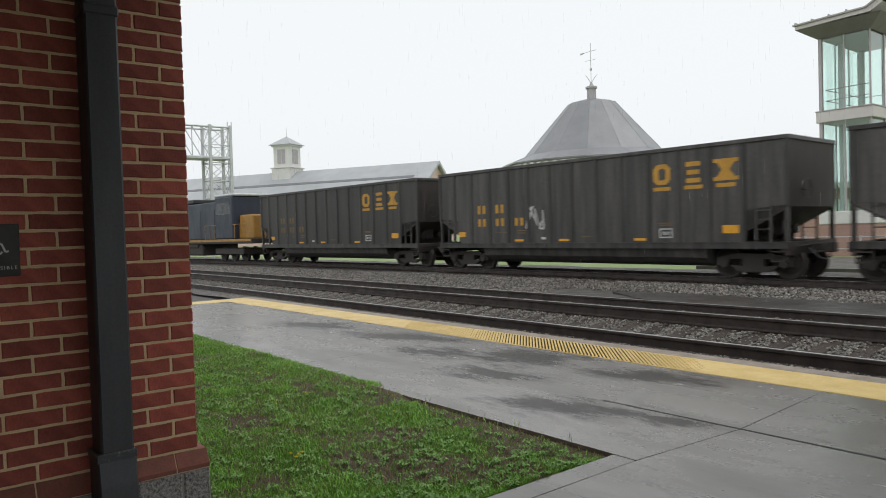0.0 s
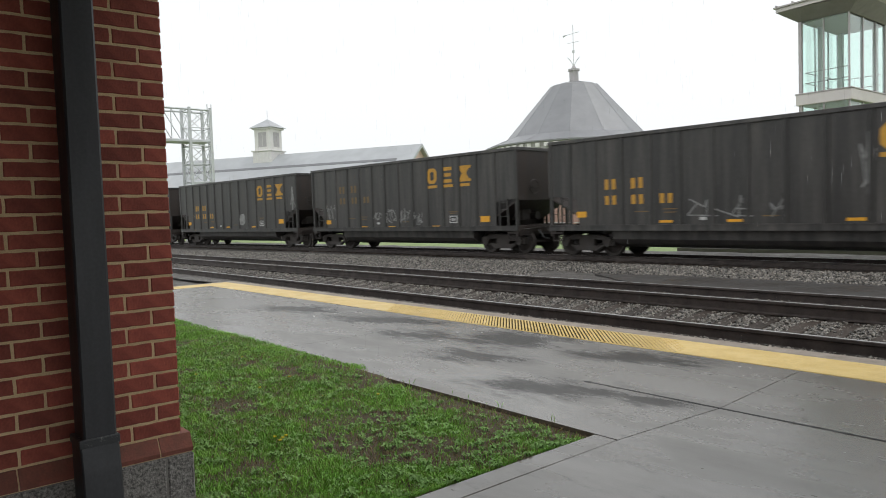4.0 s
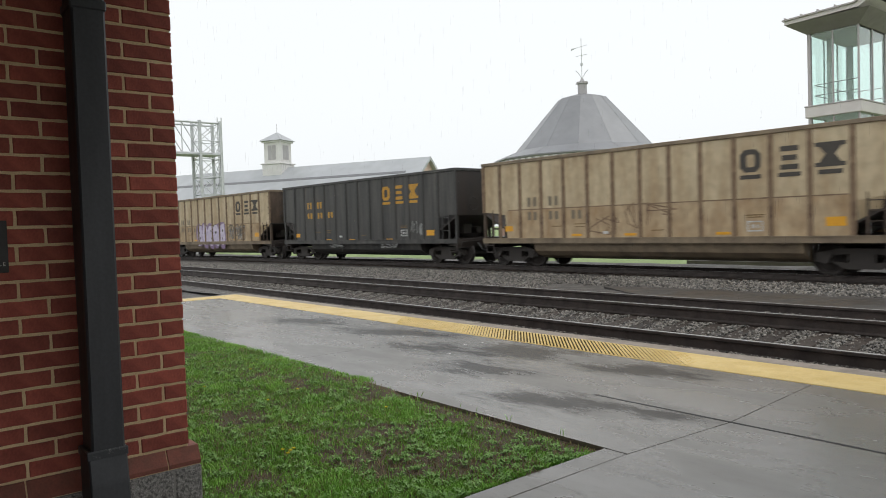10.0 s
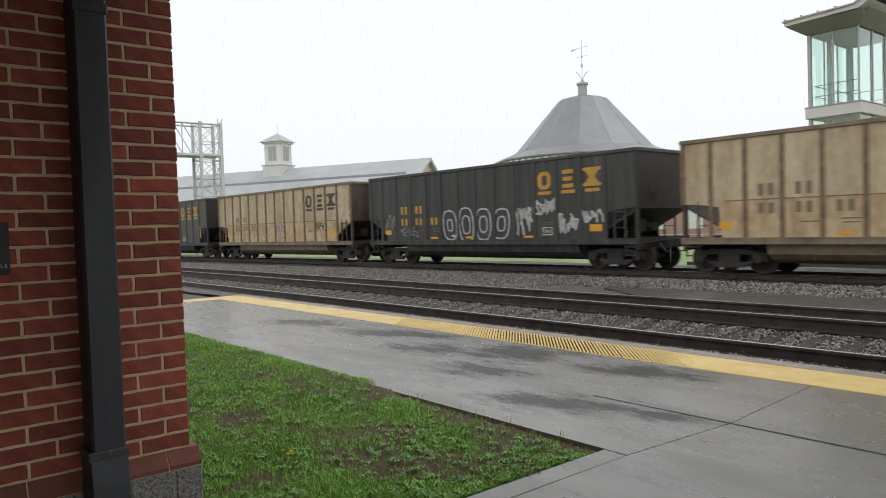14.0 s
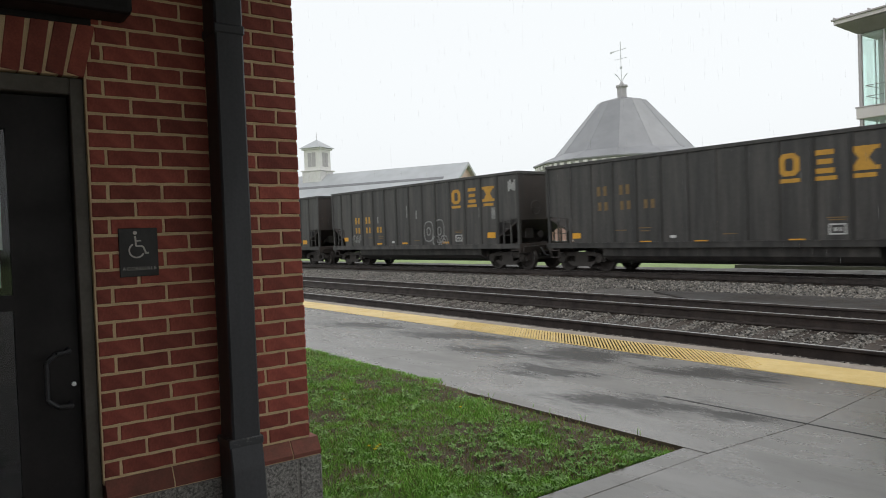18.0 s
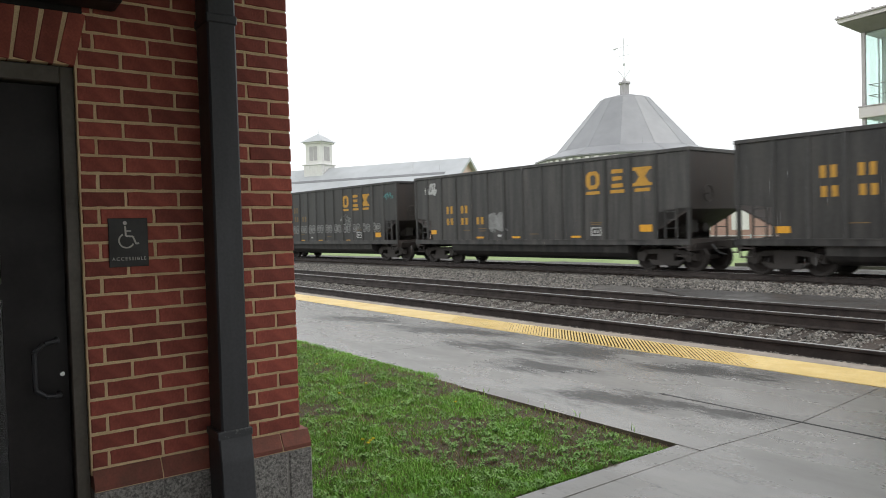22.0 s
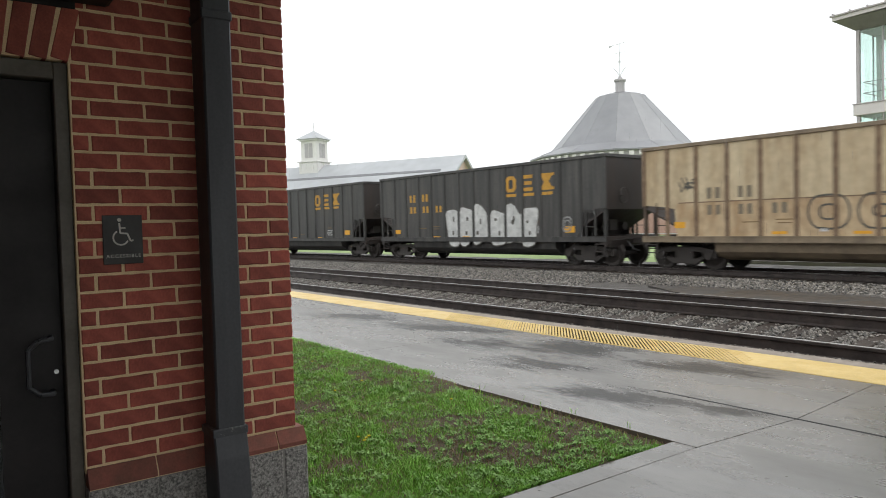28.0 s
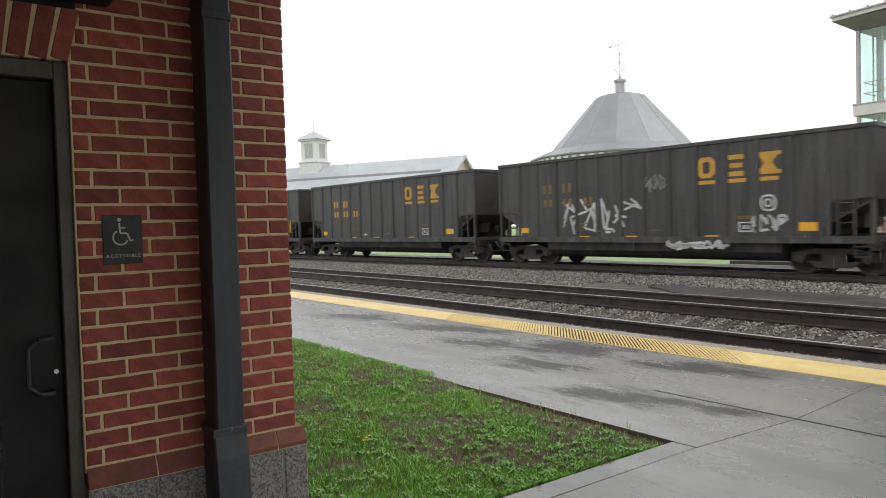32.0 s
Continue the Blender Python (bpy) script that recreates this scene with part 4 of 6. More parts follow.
rod(bm, (0, 0, 20.75), (0, 0, 21.3), 0.4, 10, 0.12)
part("vent_drum", bm, M_GREYWOOD, round_house)
bm = bmesh.new()
rod(bm, (0, 0, 21.2), (0, 0, 26.7), 0.045, 6)
rod(bm, (-0.6, -0.5, 24.25), (0.6, 0.5, 24.5), 0.03, 5)
rod(bm, (0.5, -0.6, 24.3), (-0.5, 0.6, 24.05), 0.035, 5)
rod(bm, (-0.8, -0.66, 25.35), (0.6, 0.5, 25.75), 0.035, 5)
rod(bm, (-1.05, -0.86, 25.25), (-0.65, -0.53, 25.4), 0.15, 5, 0.05)
rod(bm, (0, 0, 23.0), (0, 0, 23.3), 0.16, 8)
for q in (-1, 1):
    rod(bm, (0.0, 0, 21.2), (0.35 * q, 0.3 * q, 22.0), 0.05, 5)
    rod(bm, (0.35 * q, 0.3 * q, 22.0), (0.62 * q, 0.5 * q, 22.35), 0.05, 5)
part("weathervane", bm, M_GALV, round_house, "thin iron weathervane")

# ---- long workshop with a belfry ----
A, B = Vector((-104.3, 83.2, 0)), Vector((-135.6, 66.6, 0))
axis = (B - A).normalized()
ang = math.degrees(math.atan2(axis.y, axis.x))
shop = thing("workshop", "long brick railway workshop with a pale metal roof", "building", at=pose(A.x, A.y, 0, 0, 0, ang))
# local: x runs along the ridge away from the gable, y across; the camera is on the +y side
LEN, HALFW, RIDGE, EAVE = 95.0, 9.5, 15.2, 8.4
bm = bmesh.new()
prism(bm, [(-HALFW, -0.6), (HALFW, -0.6), (HALFW, EAVE), (0, RIDGE - 0.35), (-HALFW, EAVE)], "x", 0.5, LEN)
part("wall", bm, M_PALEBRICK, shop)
for s in (1, -1):
    bm = bmesh.new()
    prism(bm, [(0, RIDGE), (0, RIDGE - 0.3), (s * (HALFW + 0.7), EAVE - 0.75), (s * (HALFW + 0.7), EAVE - 0.45)], "x", -0.2, LEN + 0.5)
    slope = part("roof", bm, M_SHOPROOF, shop)
    bm = bmesh.new()
    q = 0.42
    prism(bm, [(s * HALFW * q, RIDGE - (RIDGE - EAVE) * q + 0.02), (s * HALFW * q, RIDGE - (RIDGE - EAVE) * q + 0.12), (s * HALFW * (q + 0.06), RIDGE - (RIDGE - EAVE) * (q + 0.06) + 0.10), (s * HALFW * (q + 0.06), RIDGE - (RIDGE - EAVE) * (q + 0.06) - 0.05)], "x", 3.0, LEN)
    part("roof_step", bm, M_STEP, slope, "long shadowed step in the roof")
bm = bmesh.new()
for s in (1, -1):
    prism(bm, [(0, RIDGE + 0.05), (0, RIDGE - 0.55), (s * (HALFW + 0.75), EAVE - 1.0), (s * (HALFW + 0.75), EAVE - 0.4)], "x", -0.45, -0.2)
part("bargeboard", bm, M_SHOPROOF, shop)
for i in range(16):
    part("window", box(4 + 5.4 * i, 6.2 + 5.4 * i, HALFW - 0.05, HALFW + 0.08, 2.2, 6.4), M_GREYWOOD, shop)
belfry = thing("belfry", "white square wooden belfry with louvres on the workshop roof", "belfry", at=pose(B.x - 0.75 * axis.x, B.y - 0.75 * axis.y, RIDGE - 2.4, 0, 0, ang))
part("base", box(-2.35, 2.35, -2.35, 2.35, 0.0, 3.05, 0.05), M_WHITEWOOD, belfry)
for i in range(4):
    for c in range(7):
        part("base_board", box(-2.2 + 0.65 * c, -1.75 + 0.65 * c, 2.33, 2.42, 1.3, 3.0), M_WHITEWOOD, belfry, at=pose(0, 0, 0, 0, 0, 90 * i))
part("ledge", box(-2.6, 2.6, -2.6, 2.6, 3.05, 3.3, 0.05), M_WHITEWOOD, belfry)
part("lantern", box(-2.0, 2.0, -2.0, 2.0, 3.35, 7.6, 0.05), M_WHITEWOOD, belfry)
for i in range(4):
    for c in (-0.52, 0.52):
        e = part("louvre", box(c - 0.46, c + 0.46, 1.97, 2.06, 4.0, 7.0), M_GREYWOOD, belfry, at=pose(0, 0, 0, 0, 0, 90 * i))
part("cornice", box(-2.35, 2.35, -2.35, 2.35, 7.6, 7.95, 0.04), M_WHITEWOOD, belfry)
bm = bmesh.new()
t = [bm.verts.new(p) for p in ((-2.75, -2.75, 7.95), (2.75, -2.75, 7.95), (2.75, 2.75, 7.95), (-2.75, 2.75, 7.95), (0, 0, 9.9))]
for i in range(4):
    bm.faces.new((t[i], t[(i + 1) % 4], t[4]))
bm.faces.new((t[3], t[2], t[1], t[0]))
part("roof", bm, M_SHOPROOF, belfry)
bm = bmesh.new()
rod(bm, (0, 0, 9.8), (0, 0, 11.6), 0.05, 5)
part("finial", bm, M_GREYWOOD, belfry)

# ---- signal gantry over the tracks ----
gantry = thing("signal_gantry", "galvanised steel lattice signal bridge standing across the tracks", "signal gantry", at=pose(-64.4, 24.8, 0))
TOPZ = 12.3
cols = [(-1.0, -1.0), (1.0, -1.0), (1.0, 1.0), (-1.0, 1.0)]
for cx, cy in cols:
    part("leg", box(cx - 0.12, cx + 0.12, cy - 0.12, cy + 0.12, -0.5, TOPZ + 0.1), M_GALV, gantry)
for i in range(7):
    z0, z1 = 0.3 + 1.7 * i, 2.0 + 1.7 * i
    bm = bmesh.new()
    for (ax, ay), (bx, by) in zip(cols, cols[1:] + cols[:1]):
        rod(bm, (ax, ay, z0), (bx, by, z1), 0.036, 4)
        rod(bm, (bx, by, z0), (ax, ay, z1), 0.036, 4)
        rod(bm, (ax, ay, z1), (bx, by, z1), 0.045, 4)
    part("lattice", bm, M_GALV, gantry)
bm = bmesh.new()
rod(bm, (0, 0, 0), (0, -1.7, 2.9), 0.05, 4)
WEB_SLANT = tomesh("web_bar", bm, M_GALV)
bm = bmesh.new()
rod(bm, (0, 0, 0), (0, 0, 2.9), 0.05, 4)
WEB_POST = tomesh("web_bar", bm, M_GALV)
for cx in (-1.0, 1.0):
    for z in (TOPZ - 3.0, TOPZ - 0.1):
        bm = bmesh.new()
        rod(bm, (cx, 1.0, z), (cx, -28, z), 0.10, 4)
        part("chord", bm, M_GALV, gantry)
    for i in range(16):
        part("web_bar", WEB_SLANT, None, gantry, at=pose(cx, -1 - 1.7 * i, TOPZ - 3.0))
        part("web_bar", WEB_POST, None, gantry, at=pose(cx, -2.7 - 1.7 * i, TOPZ - 3.0))
part("walkway", box(-1.1, 1.1, -28, 1.0, TOPZ - 3.15, TOPZ - 3.02), M_GALV, gantry)
bm = bmesh.new()
for dy in (1.55, 1.95):
    rod(bm, (-1.0, dy, 1.5), (-1.0, dy, TOPZ + 0.8), 0.05, 4)
for i in range(28):
    rod(bm, (-1.0, 1.55, 1.8 + 0.4 * i), (-1.0, 1.95, 1.8 + 0.4 * i), 0.03, 4)
part("ladder", bm, M_GALV, gantry)
bm = bmesh.new()
for cx, cy in cols:
    rod(bm, (cx, cy - 26, -0.5), (cx, cy - 26, TOPZ), 0.17, 4)
part("far_legs", bm, M_GALV, gantry)

# ---- glass lift tower of the footbridge ----
tower = thing("lift_tower", "glass lift tower with green tinted panes and a wide flat eave", "tower", at=pose(-12.25, 34.0, 0))
# local: corner at the origin, x to +x, y away
W, D, Z1, Z2 = 2.27, 4.5, 6.14, 10.07
bm = bmesh.new()
quadbox(bm, 0, W, 0, D, -0.5, 1.35)
part("brick_plinth", bm, M_FARBRICK, tower, "pinkish brick plinth")
part("sill_band", box(-0.06, W + 0.06, -0.06, D + 0.06, 1.35, 1.95, 0.03), M_WHITEWOOD, tower, "white stone band")
part("floor_band", box(-0.10, W + 0.10, -0.10, D + 0.10, Z1, Z1 + 0.50, 0.02), M_STUCCO, tower, "cream floor band")
part("band_flashing", box(-0.13, W + 0.13, -0.13, D + 0.13, Z1 + 0.503, Z1 + 0.56, 0.01), M_TOWERF, tower, "dark metal flashing")
for x in (0.0, W - 0.15):
    for y in (0.0, D - 0.15):
        for z0, z1 in ((1.95, Z1), (Z1 + 0.56, Z2)):
            if x == 0.0 or y > 0:
                part("corner_post", box(x, x + 0.15, y, y + 0.15, z0, z1, 0.01), M_TOWERF, tower)
            else:
                part("corner_post", box(W - 0.07, W, 0.0, 0.07, z0, z1, 0.01), M_TOWERF, tower)
COLX, COLY = [0.15, 1.13, W - 0.07], [0.15, 1.65, 3.2, D - 0.15]
for z0, z1 in ((1.95, Z1), (Z1 + 0.56, Z2)):
    for x in COLX[1:-1]:
        for y in (0.03, D - 0.09):
            part("mullion", box(x - 0.035, x + 0.035, y, y + 0.06, z0, z1), M_TOWERF, tower)
    for y in COLY[1:-1]:
        for x in (0.03, W - 0.09):
            part("mullion", box(x, x + 0.06, y - 0.05, y + 0.05, z0, z1), M_TOWERF, tower)
    for x0, x1 in [(a + 0.037, b - 0.037) for a, b in zip(COLX, COLX[1:])]:
        part("pane", box(x0, x1, 0.06, 0.085, z0, z1), M_GREENGLASS, tower)
        part("pane", box(x0, x1, D - 0.1, D - 0.075, z0, z1), M_GREENGLASS, tower)
    for y0, y1 in [(a + 0.052, b - 0.052) for a, b in zip(COLY, COLY[1:])]:
        part("pane", box(0.06, 0.085, y0, y1, z0, z1), M_GREENGLASS, tower)
        part("pane", box(W - 0.1, W - 0.075, y0, y1, z0, z1), M_GREENGLASS, tower)
for x, y in ((0.25, D - 0.55), (0.25, 1.55), (W - 0.45, D - 0.6)):
    for z0, z1 in ((1.95, Z1), (Z1 + 0.56, Z2)):
        part("inner_post", box(x, x + 0.2, y, y + 0.2, z0, z1), M_WHITEWOOD, tower)
bm = bmesh.new()
for z in (Z1 + 1.05, Z1 + 1.55):
    rod(bm, (0.2, 0.3, z), (W - 0.2, 0.3, z + 0.02), 0.022, 5)
    rod(bm, (0.2, 0.3, z), (0.2, D - 0.3, z + 0.02), 0.022, 5)
    rod(bm, (0.2, D - 0.3, z), (W - 0.2, D - 0.3, z), 0.022, 5)
part("handrail", bm, M_TOWERF, tower, "thin metal rails inside the glass")
OV = 0.72
bm = bmesh.new()
low_ = [bm.verts.new(p) for p in ((0, 0, Z2), (W, 0, Z2), (W, D, Z2), (0, D, Z2))]
high_ = [bm.verts.new(p) for p in ((-OV, -OV, Z2 + 0.50), (W + OV, -OV, Z2 + 0.50), (W + OV, D + OV, Z2 + 0.50), (-OV, D + OV, Z2 + 0.50))]
for k in range(4):
    bm.faces.new((low_[k], low_[(k + 1) % 4], high_[(k + 1) % 4], high_[k]))
bm.faces.new(low_[::-1])
bm.faces.new(high_)
part("soffit", bm, M_SOFFIT, tower, "grey brown sloping soffit")
bm = bmesh.new()
prism(bm, [(-OV, Z2 + 0.503), (-OV, Z2 + 0.68), (W + 0.1, Z2 + 0.76), (W + 1.9, Z2 + 1.75), (W + 2.0, Z2 + 1.58), (W + 0.25, Z2 + 0.58)], "y", -OV, D + OV)
eave = part("eave", bm, M_STUCCO, tower, "pale fascia that kicks up at one end")
bm = bmesh.new()
prism(bm, [(-OV - 0.08, Z2 + 0.684), (-OV - 0.08, Z2 + 0.75), (W + 0.08, Z2 + 0.83), (W + 1.86, Z2 + 1.83), (W + 1.9, Z2 + 1.755), (W + 0.1, Z2 + 0.764)], "y", -OV - 0.08, D + OV + 0.08)
part("roof_sheet", bm, M_TOWERF, tower)
for k in range(4):
    part("roof_seam", box(-OV + 0.75 * k, -OV + 0.05 + 0.75 * k, -OV - 0.04, D + OV, Z2 + 0.74 + 0.02 * k, Z2 + 0.84 + 0.02 * k), M_TOWERF, tower)
part("ceiling_panel", box(0.1, W - 0.1, 0.1, D - 0.1, Z2 - 0.06, Z2 - 0.004), M_STUCCO, tower)
# low brick buildings seen between the cars
low = thing("depot_building", "low pinkish brick depot with white window surrounds", "building", at=pose(-32.0, 48.0, 0))
bm = bmesh.new()
quadbox(bm, 0, 46, 0, 9, -0.5, 3.6)
part("wall", bm, M_FARBRICK, low)
part("roof", box(-0.5, 46.5, -0.5, 9.5, 3.6, 4.0, 0.05), M_STUCCO, low)
for i in range(14):
    part("window", box(1.2 + 3.2 * i, 2.6 + 3.2 * i, -0.08, 0.02, 0.9, 2.9), M_WHITEWOOD, low)
fence = thing("fence", "thin post and rail fence on the lawn behind the tracks", "fence", at=pose(-40, 27.5, 0))
for i in range(26):
    part("post", box(2.0 * i - 0.03, 2.0 * i + 0.03, -0.03, 0.03, -0.3, 0.95), M_GALV, fence)
bm = bmesh.new()
for z in (0.45, 0.9):
    rod(bm, (0, 0, z), (50, 0, z), 0.02, 5)
part("fence_rail", bm, M_GALV, fence)
path = bmesh.new()
prism(path, [(-13, 24.6), (60, 24.6), (60, 33), (-11, 33)], "z", -0.3, -0.13)
tagged(part("gravel_yard", path, M_YARD), "pale gravel yard by the lift tower", "yard", kind="structure")

# ---- the coal train ----
# two builds of car, long and short: half the body, the bay between ribs, the length over the couplers
BODY = {False: 7.39, True: 7.09}
BAYS = {False: 1.045, True: 0.985}
PITCH = {False: 16.33, True: 15.724}
SILL, TOP = 1.06, 3.94
BAY = 1.04


def rib_places(short):
    """Along the side: two end ribs and thirteen between."""
    b, e = BAYS[short], BODY[short] - 0.06
    return [-e] + [b * (i - 6) - (0.0 if short else 0.16) for i in range(13)] + [e]


def up(z):
    """A height on the painted side, spread between sill and top chord."""
    return SILL + (z - 1.22) * 1.1


FACE = -HALF + 0.044      # plane of the side sheet; the ribs stand 50 mm proud of it
blob_cache = {}


def blobs(seed, x0, x1, z0, z1, count, grow=0.0, lift=0.0):
    """Fat rounded shapes in a row, of no meaning; grow swells them, for the rim behind."""
    rnd = random.Random(seed)
    bm = bmesh.new()
    w = (x1 - x0) / count
    for i in range(count):
        cx, cz = x0 + w * (i + 0.5), (z0 + z1) / 2 + rnd.uniform(-0.05, 0.05) * (z1 - z0)
        slant = rnd.uniform(-0.12, 0.12)
        pts = []
        ph, q = rnd.uniform(0, 6.28), rnd.choice((2, 3, 3))
        for k in range(20):
            a = 2 * math.pi * k / 20
            r = 1 + 0.10 * math.sin(q * a + ph) + 0.05 * math.sin(5 * a + 2 * ph)
            dz = ((z1 - z0) * 0.5 * r + grow) * math.copysign(abs(math.sin(a)) ** 0.7, math.sin(a))
            pts.append((cx + (w * 0.57 * r + grow) * math.copysign(abs(math.cos(a)) ** 0.7, math.cos(a)) + slant * dz, cz + dz))
        prism(bm, pts, "y", FACE - 0.004 - lift - 0.0016 * i, FACE)
    return bm


def counters(seed, x0, x1, z0, z1, count):
    """Small dark spots and slots inside the fat shapes."""
    rnd = random.Random(seed)
    bm = bmesh.new()
    w = (x1 - x0) / count
    for i in range(count):
        for _ in range(2):
            cx, cz = x0 + w * (i + 0.5) + rnd.uniform(-0.16, 0.16) * w, z0 + (z1 - z0) * rnd.choice((0.33, 0.62, 0.7))
            a, b = w * rnd.uniform(0.05, 0.11), (z1 - z0) * rnd.uniform(0.04, 0.09)
            prism(bm, [(cx + a * math.cos(t), cz + b * math.sin(t)) for t in [k * math.pi / 4 for k in range(8)]], "y", FACE - 0.013, FACE)
    return bm


def strokes(seed, x0, x1, z0, z1, count, w=0.035):
    """Scrawled strokes of no meaning."""
    rnd = random.Random(seed)
    bm = bmesh.new()
    for i in range(count):
        cx = x0 + (x1 - x0) * (i + 0.5) / count
        a = rnd.uniform(0.2, 2.9)
        pts = []
        for k in range(7):
            pts.append((cx + (x1 - x0) / count * rnd.uniform(-0.75, 0.75), z0 + (z1 - z0) * rnd.random()))
        for (a0, b0), (a1, b1) in zip(pts, pts[1:]):
            L = math.hypot(a1 - a0, b1 - b0) or 1
            nx_, nz_ = -(b1 - b0) / L * w / 2, (a1 - a0) / L * w / 2
            prism(bm, [(a0 + nx_, b0 + nz_), (a1 + nx_, b1 + nz_), (a1 - nx_, b1 - nz_), (a0 - nx_, b0 - nz_)], "y", FACE - 0.003 - 0.0004 * i, FACE)
    return bm


def outline_rings(seed, x0, x1, z0, z1, count):
    """Open ring shapes drawn in one line."""
    bm = bmesh.new()
    rnd = random.Random(seed)
    w = (x1 - x0) / count
    for i in range(count):
        cx, cz = x0 + w * (i + 0.5), (z0 + z1) / 2
        tall, lean = rnd.uniform(0.85, 1.08), rnd.uniform(-0.12, 0.12)
        for size in (1.0, rnd.uniform(0.3, 0.6)):
            n = 16
            ps = []
            for k in range(n + 1):
                c, d = math.cos(2 * math.pi * k / n), math.sin(2 * math.pi * k / n)
                dz = (z1 - z0) * 0.5 * tall * size * d
                ps.append((cx + w * 0.42 * size * math.copysign(abs(c) ** 0.55, c) + lean * dz, cz + dz))
            for (a0, b0), (a1, b1) in zip(ps, ps[1:]):
                L = math.hypot(a1 - a0, b1 - b0) or 1
                nx_, nz_ = -(b1 - b0) / L * 0.028, (a1 - a0) / L * 0.028
                prism(bm, [(a0 + nx_, b0 + nz_), (a1 + nx_, b1 + nz_), (a1 - nx_, b1 - nz_), (a0 - nx_, b0 - nz_)], "y", FACE - 0.005, FACE)
    return bm


def car_meshes(tan, short):
    """All the shared meshes of one kind of coal car."""
    body, near = BODY[short], 7.55 - BODY[short]      # near: how much closer to the middle the ends stand
    paint, ribm = (M_TAN, M_TANRIB) if tan else (M_BLACK, M_BLACK)
    m = {}
    t = 0.05
    bm = bmesh.new()
    # the lower corners rise over the end platforms
    a, b, c = 6.24 - near, 6.34 - near, 6.8 - near
    prism(bm, [(-body, 2.12), (-c, 2.06), (-b, 1.98), (-a, SILL), (a, SILL), (b, 1.98), (c, 2.06), (body, 2.12), (body, TOP), (-body, TOP)], "y", -HALF + t, -HALF + t + 0.012)
    m["side_sheet"] = tomesh("side_sheet", bm, paint)
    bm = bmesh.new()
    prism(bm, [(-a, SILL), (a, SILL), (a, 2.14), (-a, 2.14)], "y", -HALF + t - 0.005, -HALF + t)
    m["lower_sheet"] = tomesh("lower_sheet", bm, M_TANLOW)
    bm = bmesh.new()
    prism(bm, [(body, 2.1), (body - 0.015, TOP), (body - 0.03, TOP), (body - 0.03, 2.1)], "y", -HALF + t, HALF - t)
    m["end_sheet"] = tomesh("end_sheet", bm, M_TANEND if tan else M_BLACKEND)
    bm = bmesh.new()
    prism(bm, [(body, 2.12), (body, 2.06), (5.6 - near, 1.0), (5.6 - near, 1.06)], "y", -HALF + 0.07, HALF - 0.07)
    m["slope_sheet"] = tomesh("slope_sheet", bm, M_BLACKEND)
    bm = bmesh.new()
    quadbox(bm, -5.7 + near, 5.7 - near, -HALF + 0.07, HALF - 0.07, 0.98, 1.04)
    m["floor_sheet"] = tomesh("floor_sheet", bm, M_COAL)
    bm = bmesh.new()
    o, i_ = HALF, HALF - 0.11
    for s in (-1, 1):
        quadbox(bm, -body - 0.03, body + 0.03, min(s * o, s * i_), max(s * o, s * i_), TOP - 0.02, TOP + 0.10)
        quadbox(bm, min(s * (body + 0.03), s * (body - 0.08)), max(s * (body + 0.03), s * (body - 0.08)), -i_, i_, TOP - 0.02, TOP + 0.10)
    bmesh.ops.bevel(bm, geom=bm.edges[:], offset=0.012, segments=1, affect="EDGES")
    m["top_chord"] = tomesh("top_chord", bm, M_TANTUB if tan else paint)
    for name, z0 in (("rib", SILL), ("end_rib", 2.1)):
        bm = bmesh.new()
        prism(bm, [(-0.075, 0.0), (0.075, 0.0), (0.05, -t), (-0.05, -t)], "z", z0, TOP - 0.02)
        m[name] = tomesh("rib", bm, ribm)
    bm = bmesh.new()
    quadbox(bm, -body, body, -0.06, 0.06, SILL - 0.16, SILL + 0.02)
    quadbox(bm, -body, body, -0.075, 0.075, SILL + 0.0, SILL + 0.035)
    m["side_sill"] = tomesh("side_sill", bm, M_TANTUB if tan else M_BLACK)
    bm = bmesh.new()
    n = 9
    prof = []
    for k in range(n + 1):
        a = math.pi * k / n
        prof.append((-1.45 * math.copysign(abs(math.cos(a)) ** 0.8, math.cos(a)), 0.90 - 0.60 * math.sin(a) ** 0.7))
    prism(bm, [(-1.45, 0.98)] + prof[1:-1] + [(1.45, 0.98)], "x", -5.0 + near, 5.0 - near)
    m["tub"] = tomesh("tub", bm, M_TANTUB if tan else M_BLACK)
    bm = bmesh.new()
    quadbox(bm, -0.14, 0.14, -HALF + 0.05, HALF - 0.05, SILL - 0.22, SILL + 0.03)
    m["end_sill"] = tomesh("end_sill", bm, M_BLACKEND)
    bm = bmesh.new()
    quadbox(bm, -2.9, 0.0, -0.22, 0.22, 0.78, 1.12)
    m["draft_sill"] = tomesh("draft_sill", bm, M_BLACKEND)
    bm = bmesh.new()
    for x in (0.0, 0.42):
        quadbox(bm, x - 0.025, x + 0.025, -0.03, 0.03, SILL, 2.2)
    for z in (1.45, 1.72, 1.98):
        rod(bm, (0, 0, z), (0.42, 0, z), 0.016, 5)
    m["ladder"] = tomesh("ladder", bm, M_TANEND if tan else M_BLACK)
    for key, wide in (("end_platform", 1.30), ("corner_step", 0.42)):
        bm = bmesh.new()
        if key == "end_platform":
            quadbox(bm, -wide, 0.0, -HALF + 0.06, HALF - 0.06, SILL - 0.10, SILL - 0.05)
            quadbox(bm, -0.06, 0.02, -HALF + 0.06, HALF - 0.06, SILL - 0.34, SILL - 0.05)
        else:
            for x in (-0.2, 0.2):
                quadbox(bm, x - 0.02, x + 0.02, -0.02, 0.02, 0.52, SILL)
